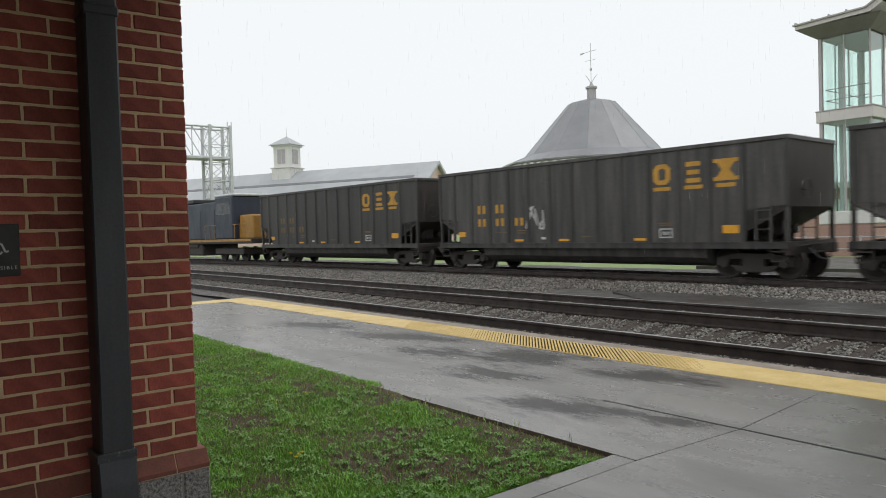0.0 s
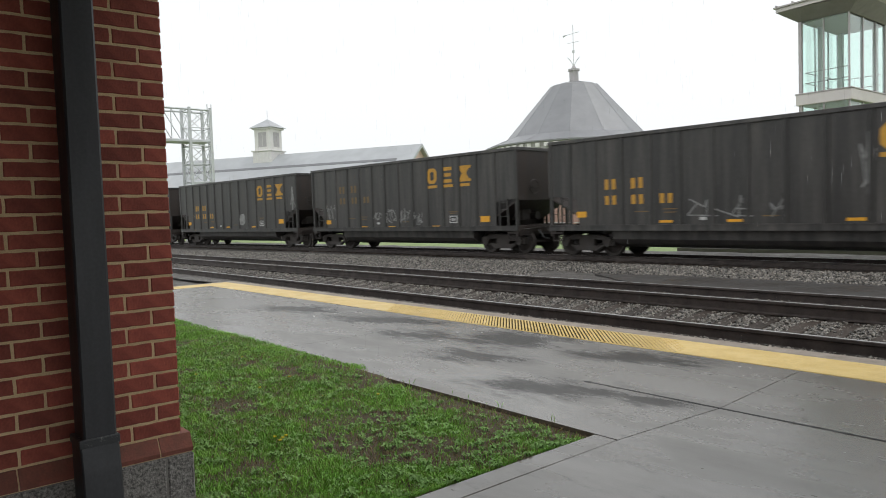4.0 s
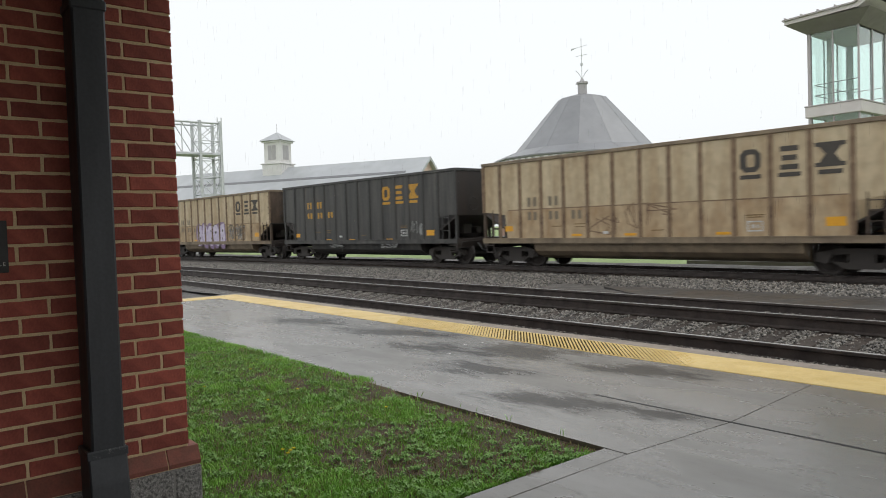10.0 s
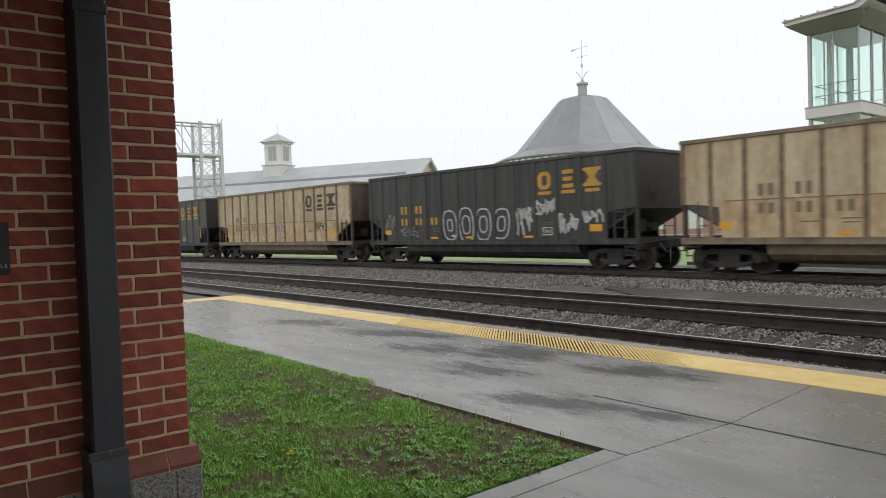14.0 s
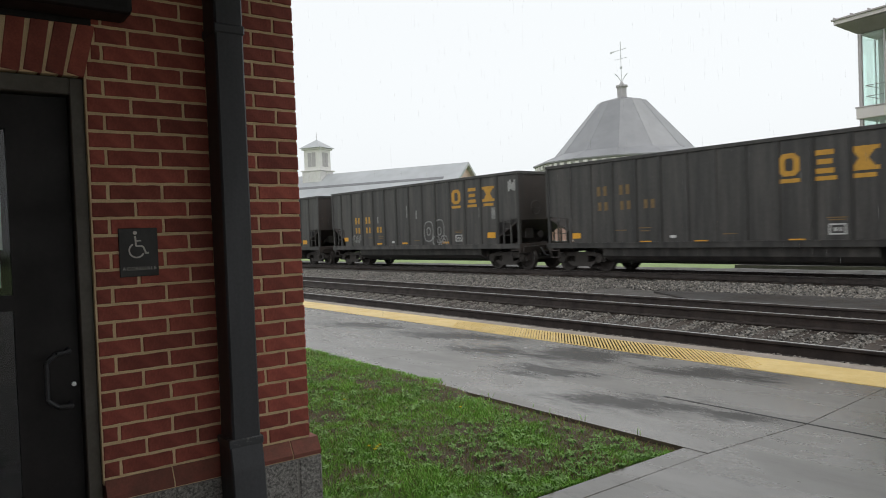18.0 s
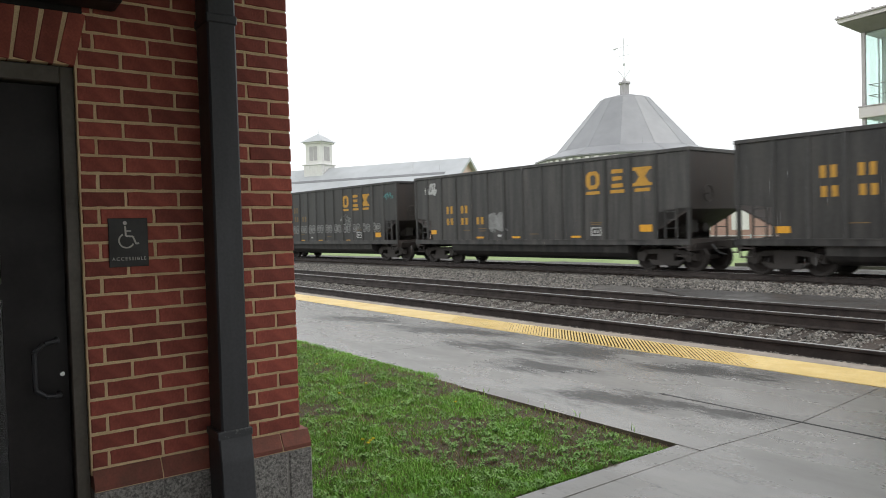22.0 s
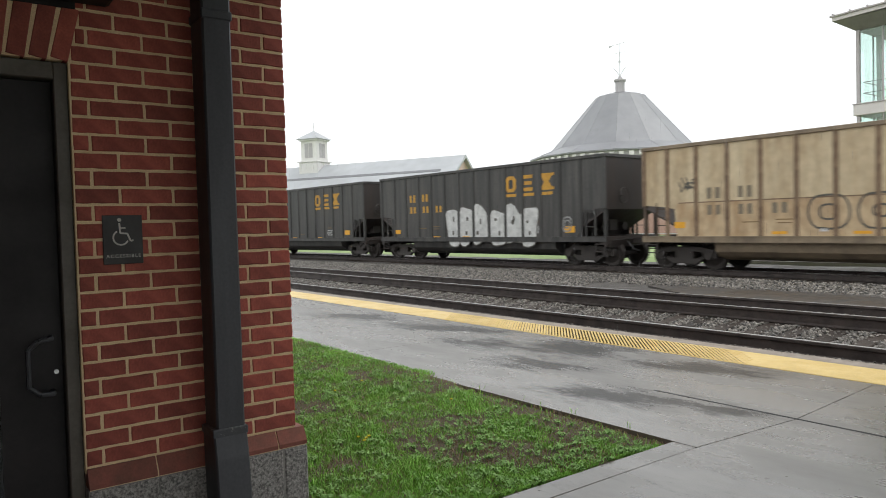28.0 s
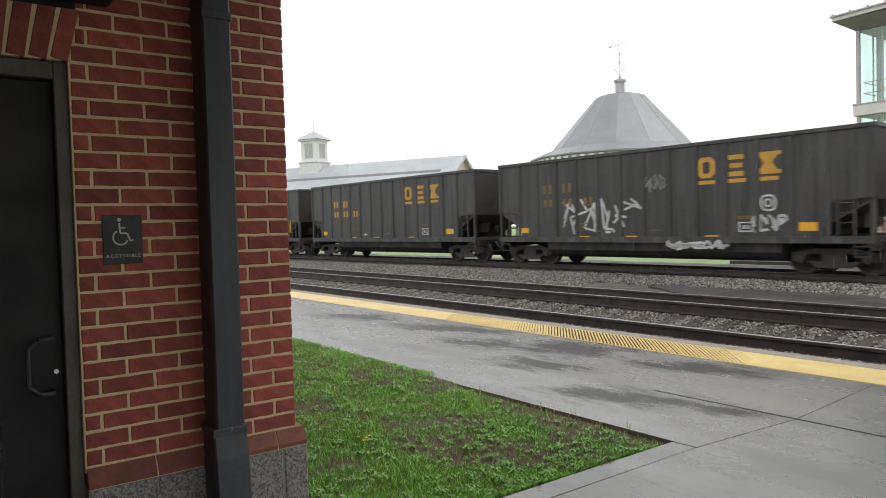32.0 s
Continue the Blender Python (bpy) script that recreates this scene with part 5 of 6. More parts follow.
            for z in (0.55, 0.82):
                quadbox(bm, -wide / 2, wide / 2, -0.04, 0.04, z - 0.02, z + 0.02)
        m[key] = tomesh(key, bm, M_BLACKEND)
    bm = bmesh.new()
    quadbox(bm, -0.05, 0.05, -0.06, 0.06, SILL, 2.15)
    m["end_post"] = tomesh("end_post", bm, M_TANEND if tan else ribm)
    bm = bmesh.new()
    for k in range(5):
        z = 2.35 + 0.33 * k
        rod(bm, (-0.09, -0.05, z), (0.09, -0.05, z), 0.016, 5)
        for x in (-0.09, 0.09):
            rod(bm, (x, -0.05, z), (x, 0.02, z), 0.014, 5)
    m["grab_irons"] = tomesh("grab_irons", bm, M_TANEND if tan else M_BLACK)
    return m


def wheel_mesh():
    bm = bmesh.new()
    for s in (-1, 1):
        y = s * GAUGE
        prof = [(0.10, -0.10), (0.14, -0.09), (0.33, -0.02), (0.39, -0.065), (0.457, -0.065), (0.462, 0.04), (0.49, 0.05), (0.49, 0.075), (0.39, 0.07), (0.33, 0.03), (0.10, 0.06)]
        n = 22
        rings = []
        for k in range(n):
            a = 2 * math.pi * k / n
            rings.append([bm.verts.new((r * math.cos(a), y - s * d if s > 0 else y + d, r * math.sin(a))) for r, d in prof])
        for k in range(n):
            A_, B_ = rings[k], rings[(k + 1) % n]
            for j in range(len(prof) - 1):
                bm.faces.new((A_[j], A_[j + 1], B_[j + 1], B_[j]))
    rod(bm, (0, -1.05, 0), (0, 1.05, 0), 0.085, 10)
    bmesh.ops.recalc_face_normals(bm, faces=bm.faces[:])
    return tomesh("wheelset", bm, M_WHEEL)


def frame_mesh():
    bm = bmesh.new()
    prism(bm, [(-1.15, 0.38), (-1.15, 0.62), (-0.55, 0.74), (0.55, 0.74), (1.15, 0.62), (1.15, 0.38), (0.95, 0.38), (0.80, 0.55), (0.32, 0.60), (0.32, 0.36), (0.75, 0.40), (0.45, 0.20), (-0.45, 0.20), (-0.75, 0.40), (-0.32, 0.36), (-0.32, 0.60), (-0.80, 0.55), (-0.95, 0.38)], "y", -0.09, 0.09)
    return tomesh("side_frame", bm, M_TRUCK)


def spring_mesh():
    bm = bmesh.new()
    for dx in (-0.19, 0.0, 0.19):
        for k in range(5):
            rod(bm, (dx, 0, 0.24 + 0.058 * k), (dx, 0, 0.27 + 0.058 * k), 0.085, 8)
    return tomesh("springs", bm, M_TRUCK)


def cap_mesh():
    bm = bmesh.new()
    rod(bm, (0, -0.13, 0), (0, 0.13, 0), 0.13, 10)
    quadbox(bm, -0.17, 0.17, -0.11, 0.11, 0.02, 0.17)
    return tomesh("axle_box", bm, M_TRUCK)


WHEELSET, SIDEFRAME, SPRINGS, AXLEBOX = wheel_mesh(), frame_mesh(), spring_mesh(), cap_mesh()
bm = box(-0.2, 0.2, -1.0, 1.0, 0.42, 0.72, 0.02)
BOLSTER = tomesh("bolster", bm, M_TRUCK)
bm = bmesh.new()
quadbox(bm, -0.42, 0.1, -0.09, 0.09, 0.80, 1.0)
quadbox(bm, -0.62, -0.38, -0.16, 0.13, 0.76, 1.04)
bmesh.ops.bevel(bm, geom=bm.edges[:], offset=0.02, segments=1, affect="EDGES")
COUPLER = tomesh("coupler", bm, M_TRUCK)
bm = bmesh.new()
pts = [(-0.1, 0.42, 0.9), (-0.35, 0.43, 0.62), (-0.62, 0.44, 0.56)]
for a_, b_ in zip(pts, pts[1:]):
    rod(bm, a_, b_, 0.028, 6)
HOSE = tomesh("brake_hose", bm, M_BULB)
bm = bmesh.new()
quadbox(bm, -0.3, 0.3, -0.55, -0.1, 1.3, 1.75)
rod(bm, (-0.35, 0.3, 1.45), (0.35, 0.3, 1.45), 0.16, 10)
rod(bm, (0.1, -0.7, 1.25), (0.1, -0.7, 2.0), 0.03, 5)
BRAKE = tomesh("brake_rigging", bm, M_TRUCK)


bm = bmesh.new()
for a_, b_ in (((0, -1.35, 0.95), (0, -0.3, 0.98)), ((0, -1.35, 0.95), (0.02, -1.42, 0.70)), ((0, -0.3, 0.98), (0.25, -0.12, 1.02))):
    rod(bm, a_, b_, 0.018, 5)
LEVER = tomesh("uncoupling_lever", bm, M_TRUCK)
bm = bmesh.new()
hoop = []
for k in range(16):
    a0 = 2 * math.pi * k / 16
    hoop.append([bm.verts.new((0.12 + 0.018 * math.cos(q), (0.27 + 0.018 * math.sin(q)) * math.cos(a0), (0.27 + 0.018 * math.sin(q)) * math.sin(a0))) for q in (0, 1.57, 3.14, 4.71)])
for a_, b_ in zip(hoop, hoop[1:] + hoop[:1]):
    for q in range(4):
        bm.faces.new((a_[q], a_[(q + 1) % 4], b_[(q + 1) % 4], b_[q]))
quadbox(bm, 0.11, 0.13, -0.26, 0.26, -0.015, 0.015)
rod(bm, (-0.06, 0, 0), (0.13, 0, 0), 0.03, 6)
HANDBRAKE = tomesh("hand_brake_wheel", bm, M_TRUCK)


def truck(car, x):
    tr = part("truck", BOLSTER, M_TRUCK, car, at=pose(x, 0, 0))
    for dx in (-0.89, 0.89):
        part("wheelset", WHEELSET, M_WHEEL, tr, at=pose(dx, 0, 0.457))
        for s in (-1, 1):
            part("axle_box", AXLEBOX, M_TRUCK, tr, at=pose(dx, s * 1.02, 0.457))
    for s in (-1, 1):
        part("side_frame", SIDEFRAME, M_TRUCK, tr, at=pose(0, s * 1.0, 0))
        part("springs", SPRINGS, M_TRUCK, tr, at=pose(0, s * 1.0, 0))
    return tr


# plain emblem shapes: a hollow block, three loose bars, an hourglass, each over a bar
def emblem(y1):
    y0 = y1 - 0.005
    ring_, bars, glass_ = bmesh.new(), bmesh.new(), bmesh.new()
    outer = [(-0.30, 0.14), (-0.16, 0.0), (0.16, 0.0), (0.30, 0.14), (0.30, 0.50), (0.16, 0.64), (-0.16, 0.64), (-0.30, 0.50)]
    inner = [(-0.11, 0.19), (-0.06, 0.14), (0.08, 0.14), (0.13, 0.19), (0.13, 0.45), (0.08, 0.50), (-0.06, 0.50), (-0.11, 0.45)]
    loops = [[ring_.verts.new((x, y, z)) for x, z in line] for line, y in ((outer, y0), (inner, y0), (inner, y1), (outer, y1))]
    for a, b in zip(loops, loops[1:] + loops[:1]):
        for k in range(8):
            ring_.faces.new((a[k], a[(k + 1) % 8], b[(k + 1) % 8], b[k]))
    bmesh.ops.recalc_face_normals(ring_, faces=ring_.faces[:])
    for a0, a1, b0, b1 in ((-0.24, 0.24, 0.50, 0.64), (-0.20, 0.20, 0.25, 0.39), (-0.24, 0.24, 0.0, 0.14)):
        quadbox(bars, a0, a1, y0, y1, b0, b1)
    prism(glass_, [(-0.38, 0.0), (0.38, 0.0), (0.38, 0.11), (0.27, 0.11), (0.12, 0.32), (0.27, 0.53), (0.38, 0.53), (0.38, 0.64), (-0.38, 0.64), (-0.38, 0.53), (-0.27, 0.53), (-0.12, 0.32), (-0.27, 0.11), (-0.38, 0.11)], "y", y0, y1)
    return ring_, bars, glass_


EMB = {}
EMBLEM_X = {False: (3.46, 4.54, 5.58), True: (2.30, 3.28, 4.26)}
for key, material in (("black", M_GOLD), ("tan", M_INK)):
    EMB[key] = [tomesh("emblem_shape", bm, material) for bm in emblem(FACE)]
    bm = bmesh.new()
    quadbox(bm, -0.3, 0.3, FACE - 0.005, FACE, -0.19, -0.075)
    EMB[key + "_bar"] = tomesh("emblem_bar", bm, material)


NUM = {}
for key, material in (("gold", M_GOLD), ("faded", M_FADED), ("ink", M_DULLINK)):
    for high in (0.34, 0.30):
        NUM[key, high] = tomesh("number_bar", box(-0.075, 0.075, FACE - 0.004, FACE, -high / 2, high / 2), material)
# the rows of marks: places of the pairs along the side, height of the row, height of a mark
NUMBERS = {False: (((-4.79, -3.77), 2.43, 0.34), ((-4.78, -3.76, -2.73), 1.91, 0.30)),
           True: (((-4.39, -3.41), 2.92, 0.34), ((-4.36, -3.38, -2.40), 2.38, 0.30))}
STRIPS = {False: [(-5.72, 1.58, 0.40, 0.20), (5.46, 1.59, 0.50, 0.24), (-2.62, 1.34, 0.45, 0.08), (-0.52, 1.34, 0.45, 0.08), (2.52, 1.34, 0.45, 0.08)],
          True: [(-6.0, 1.80, 0.10, 0.80), (-2.37, 1.46, 0.10, 0.32), (0.05, 1.46, 0.10, 0.32), (2.65, 1.46, 0.10, 0.32), (5.98, 1.9, 0.10, 0.8)]}
STRIPMESH = {}
for x, z, w, h in STRIPS[False] + STRIPS[True]:
    STRIPMESH[w, h] = tomesh("reflector_strip", box(-w / 2, w / 2, FACE - 0.006, FACE, -h / 2, h / 2), M_REFL)
bm = bmesh.new()
for x0, x1, z0, z1 in ((3.35, 3.8, 1.36, 1.40), (3.35, 3.8, 1.62, 1.66), (3.35, 3.39, 1.40, 1.62), (3.76, 3.8, 1.40, 1.62), (3.48, 3.56, 1.45, 1.56), (3.62, 3.68, 1.45, 1.56)):
    quadbox(bm, x0, x1, FACE - 0.004, FACE, z0, z1)
DATA = tomesh("data_panel", bm, M_WHITE)
TAG = tomesh("white_tag", box(-1.62, -1.40, FACE - 0.005, FACE, 1.36, 1.45), M_WHITE)
bm = bmesh.new()
for i, (x0, x1) in enumerate(((-3.85, -3.35), (-2.85, -2.35), (-2.8, -2.4), (0.25, 0.7), (3.3, 3.85), (3.35, 3.8))):
    z = (1.62, 1.68, 1.58, 1.42, 1.80, 1.74)[i]
    quadbox(bm, x0, x1, FACE - 0.004, FACE, z, z + 0.03)
SMALL = tomesh("stencil_mark", bm, M_FADED)

SEAM = tomesh("belt_seam", box(-6.0, 6.0, -0.008, 0.008, 2.14, 2.175), M_TANRIB)
KINDS = {(tan, short): car_meshes(tan, short) for tan in (False, True) for short in (False, True)}


def coal_car(tan, marks="gold", vertical=False, short=False):
    m = KINDS[tan, short]
    near = 7.55 - BODY[short]
    car = thing("coal_car", "", "coal car", "cars of the coal train")
    for a in (0, 180):
        part("side_sheet", m["side_sheet"], None, car, at=pose(0, 0, 0, 0, 0, a))
        part("end_sheet", m["end_sheet"], None, car, "sooty brown end sheet", at=pose(0, 0, 0, 0, 0, a))
        part("slope_sheet", m["slope_sheet"], None, car, at=pose(0, 0, 0, 0, 0, a))
    part("floor_sheet", m["floor_sheet"], None, car)
    part("top_chord", m["top_chord"], None, car)
    for s in (-1, 1):
        for x in rib_places(short):
            end = abs(x) > 7
            part("rib", m["end_rib" if end else "rib"], None, car, at=pose(x, s * (HALF - 0.05), 0, 0, 0, 0 if s < 0 else 180))
        part("side_sill", m["side_sill"], None, car, at=pose(0, s * (HALF - 0.06), 0))
        part("ladder", m["ladder"], None, car, at=pose(6.6 - near, s * (HALF - 0.08), 0))
        part("ladder", m["ladder"], None, car, at=pose(-7.02 + near, s * (HALF - 0.08), 0))
        for e in (-1, 1):
            part("end_post", m["end_post"], None, car, at=pose(e * (7.47 - near), s * (HALF - 0.1), 0))
    if tan:
        for a in (0, 180):
            part("grab_irons", m["grab_irons"], None, car, "short welded grab irons", at=pose(0, 0, 0, 0, 0, a) @ pose(BODY[short] - 0.12, -HALF + 0.045, 0))
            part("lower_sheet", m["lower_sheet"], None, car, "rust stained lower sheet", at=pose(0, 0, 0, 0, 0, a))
        for s in (-1, 1):
            part("belt_seam", SEAM, None, car, at=pose(0, s * (HALF - 0.047), 0))
    part("hand_brake_wheel", HANDBRAKE, None, car, at=pose(BODY[short] + 0.02, -0.75, 2.55))
    part("tub", m["tub"], None, car, "rounded belly tub between the trucks")
    for e in (-1, 1):
        part("end_sill", m["end_sill"], None, car, at=pose(e * (7.42 - near), 0, 0))
        part("draft_sill", m["draft_sill"], None, car, at=pose(e * (7.42 - near), 0, 0, 0, 0, 0 if e > 0 else 180))
        part("coupler", COUPLER, None, car, at=pose(e * (7.52 - near), 0, 0, 0, 0, 180 if e > 0 else 0))
        part("end_platform", m["end_platform"], None, car, at=pose(e * (7.5 - near), 0, 0, 0, 0, 0 if e > 0 else 180))
        part("uncoupling_lever", LEVER, None, car, at=pose(e * (7.58 - near), 0, 0, 0, 0, 0 if e > 0 else 180))
        for s in (-1, 1):
            part("corner_step", m["corner_step"], None, car, at=pose(e * (7.22 - near), s * (HALF - 0.09), 0))
        part("brake_hose", HOSE, None, car, at=pose(e * (7.5 - near), 0, 0, 0, 0, 180 if e > 0 else 0))
        part("brake_rigging", BRAKE, None, car, at=pose(e * (6.6 - near), 0, 0))
        truck(car, e * (6.30 - near))
    key = "tan" if tan else "black"
    for me, x in zip(EMB[key], EMBLEM_X[short]):
        e = part("emblem_shape", me, None, car, at=pose(x, 0, 2.90))
        part("emblem_bar", EMB[key + "_bar"], None, e)
    for places, z, high in NUMBERS[short]:
        for x in places:
            for d in (-0.14, 0.14):
                part("number_bar", NUM["ink" if tan else marks, high], None, car, at=pose(x + d, 0, z))
    for x, z, w, h in STRIPS[vertical]:
        part("reflector_strip", STRIPMESH[w, h], None, car, "orange reflective strip", at=pose(BAYS[short] * x, 0, up(z) - (0.1 if short else 0.0)))
    part("white_tag", TAG, None, car, at=pose(0, 0, -0.14))
    part("data_panel", DATA, None, car, at=pose(0, 0, -0.13))
    tagged(part("stencil_mark", SMALL, None, car, at=pose(0, 0, -0.12)), kind="stuff")
    return car


PROTO = {}
# order of the train behind the engine: tan?, marks, kind of reflectors, paint on the side
TRAIN = [
    (0, "faded", 0, ()), (0, "gold", 0, (("s", -2.24, -1.46, 1.71, 2.51, 3, "W"),)), (0, "gold", 0, ()),
    (0, "gold", 0, (("b", 0.95, 1.48, 1.42, 2.09, 1, "t"), ("p", 6.58, 6.72, 2.15, 3.28, 1, "t"), ("s", 6.5, 6.85, 2.2, 3.3, 2, "w"))),
    (0, "faded", 0, (("s", -5.89, -5.07, 1.57, 2.29, 4, "t"), ("s", -1.97, -1.30, 1.51, 1.95, 3, "w"), ("s", -0.97, -0.19, 1.39, 2.01, 4, "g"), ("s", -0.03, 0.84, 1.38, 2.02, 4, "t"), ("s", 0.99, 1.61, 1.31, 1.86, 3, "w"))),
    (0, "gold", 0, (("s", 2.5, 2.9, 1.9, 3.4, 2, "w"), ("s", 3.6, 4.3, 1.9, 2.4, 2, "w"), ("s", 4.5, 5.2, 1.4, 2.2, 3, "w"), ("s", -1.9, 1.0, 1.4, 2.0, 4, "g"))),
    (0, "gold", 0, (("s", -5.9, -5.2, 1.6, 2.1, 3, "w"), ("s", -3.9, -3.4, 1.35, 1.6, 2, "w"), ("s", -1.7, -1.0, 1.5, 2.1, 3, "t"), ("b", -0.6, 0.2, 1.6, 2.0, 2, "w"), ("r", 0.7, 1.5, 1.5, 2.5, 1, "t"), ("s", 2.0, 2.8, 1.6, 2.0, 3, "t"))),
    (0, "gold", 0, (("b", -0.18, 1.9, 0.96, 2.06, 3, "y"), ("b", 1.5, 2.16, 1.15, 1.45, 1, "y"), ("s", -2.2, -1.5, 1.5, 2.1, 5, "w"))),
    (1, "ink", 0, (("b", -2.44, 1.61, 0.92, 2.36, 5, "p"), ("b", -2.3, 1.5, 1.05, 2.24, 5, "l"), ("r", 2.01, 4.12, 1.25, 2.23, 3, "d"), ("s", 2.05, 4.1, 1.3, 2.2, 6, "d"), ("s", 2.05, 4.1, 1.3, 2.2, 3, "w"))),
    (0, "gold", 0, (("s", 4.1, 4.6, 1.4, 2.0, 3, "w"), ("b", 4.75, 5.05, 1.4, 1.9, 1, "g"), ("s", -2.4, -1.2, 0.90, 1.08, 3, "g"), ("s", 2.0, 3.2, 0.90, 1.08, 3, "g"))),
    (1, "ink", 0, (("s", -2.2, 1.0, 1.35, 2.3, 4, "n"),)), (0, "gold", 1, (("s", -1.6, -0.7, 1.35, 1.7, 4, "g"),)),
    (1, "ink", 0, (("s", -0.1, 0.7, 1.4, 2.2, 3, "p"), ("s", 3.9, 4.7, 1.7, 2.2, 4, "d"))),
    (0, "gold", 0, (("r", -2.12, 1.68, 1.2, 2.42, 4, "W"), ("s", -5.97, -5.29, 1.53, 2.41, 4, "w"), ("s", -5.05, -3.73, 1.38, 1.81, 4, "w"), ("s", 1.96, 2.69, 1.35, 2.39, 4, "W"), ("s", 2.85, 3.87, 2.01, 2.58, 4, "W"), ("s", 3.87, 4.73, 1.41, 2.09, 4, "W"), ("s", 4.89, 5.71, 1.75, 2.20, 4, "W"))),
    (1, "ink", 0, (("s", 1.4, 4.0, 1.8, 2.3, 4, "n"),)), (0, "faded", 0, (("s", -3.0, -2.4, 1.4, 1.8, 2, "t"), ("s", -0.5, 0.2, 1.4, 1.8, 3, "w"))),
    (0, "gold", 0, (("s", -5.05, -4.20, 1.32, 1.82, 5, "w"), ("r", 0.95, 2.5, 1.35, 2.3, 2, "w"), ("r", 1.6, 2.68, 1.18, 1.65, 2, "w"), ("p", -0.31, -0.22, 2.47, 3.01, 1, "w"), ("p", 0.42, 0.50, 2.4, 2.75, 1, "w"), ("p", -2.75, -2.66, 2.3, 2.6, 1, "w"), ("s", 6.5, 6.9, 3.19, 3.64, 5, "W"), ("p", 5.51, 5.72, 2.2, 2.65, 1, "w"), ("p", 4.75, 4.83, 2.25, 2.7, 1, "w"))),
    (0, "faded", 0, ()), (0, "faded", 0, ()),
    (0, "faded", 0, tuple(("r", -5.83 + 0.98 * i, -5.05 + 0.98 * i, 1.66, 2.05, 2, "w") for i in range(12)) + (("s", 1.8, 2.8, 1.95, 2.55, 5, "w"), ("s", 6.1, 6.9, 3.1, 3.45, 3, "e"))),
    (0, "gold", 0, (("s", -6.3, -5.5, 3.1, 3.65, 5, "W"), ("b", -2.1, -1.2, 1.6, 2.3, 2, "w"), ("s", -2.2, -1.0, 1.5, 2.1, 3, "w"))),
    (0, "gold", 0, (("b", -1.99, 1.80, 0.89, 2.29, 4, "v"),)), (1, "ink", 0, ()),
    (0, "gold", 0, (("s", -4.9, -4.2, 1.3, 1.8, 4, "w"), ("s", -1.86, -1.12, 1.49, 2.05, 4, "l"), ("s", -0.82, -0.15, 1.67, 2.18, 3, "t"), ("s", 1.12, 1.90, 1.72, 2.13, 4, "t"), ("s", 2.09, 2.91, 1.64, 2.10, 4, "t"), ("s", 5.08, 5.79, 1.73, 2.24, 4, "w"), ("s", -1.48, 2.07, 0.93, 1.12, 6, "g"))),
    (0, "gold", 0, (("s", -2.2, -1.5, 1.5, 2.1, 4, "w"),)),
    (0, "gold", 0, (("b", -1.82, 0.81, 0.92, 2.42, 3, "v"), ("b", 1.05, 3.76, 0.93, 2.33, 3, "v"), ("r", 5.08, 5.6, 1.40, 1.95, 1, "w"))),
    (1, "ink", 0, (("r", -1.95, 3.0, 1.4, 2.3, 4, "d"), ("s", -5.70, -5.02, 2.52, 2.99, 3, "d"))),
    (0, "gold", 1, (("s", -1.53, 0.31, 1.88, 2.39, 4, "g"),)), (0, "gold", 0, ()),
    (0, "faded", 0, (("s", -3.77, -0.15, 1.26, 2.53, 6, "W"), ("s", 0.03, 0.85, 2.59, 3.16, 4, "w"), ("r", 4.06, 4.58, 1.94, 2.33, 1, "W"), ("s", 3.83, 4.80, 1.28, 1.83, 4, "W"), ("s", 0.94, 3.14, 0.88, 1.16, 5, "W"))),
    (0, "gold", 0, ()),
]
SPRAY = {"w": M_GREYSPRAY, "W": M_WHITE, "v": M_WHITE, "y": M_WHITE, "g": M_GREYSPRAY, "t": M_GREYSPRAY, "p": M_PURPLE, "l": M_LILAC, "d": M_DARKSPRAY, "n": M_TANRIB, "e": M_TEAL}
# the cars of the short build
SHORT = (2, 4, 9, 15, 17, 18, 19, 21, 24, 25, 28, 29, 30)
CARS = []
for i, (tan, marks, vertical, paint) in enumerate(TRAIN):
    short = i in SHORT
    key = tan, marks, vertical, short
    if key not in PROTO:
        PROTO[key] = car = coal_car(bool(tan), marks, bool(vertical), short)
    else:
        car = copy_thing(PROTO[key], pose(0, 0, 0))
        for o in list(car.children):
            if o.get("spray"):
                bpy.data.objects.remove(o)
    CARS.append(car)
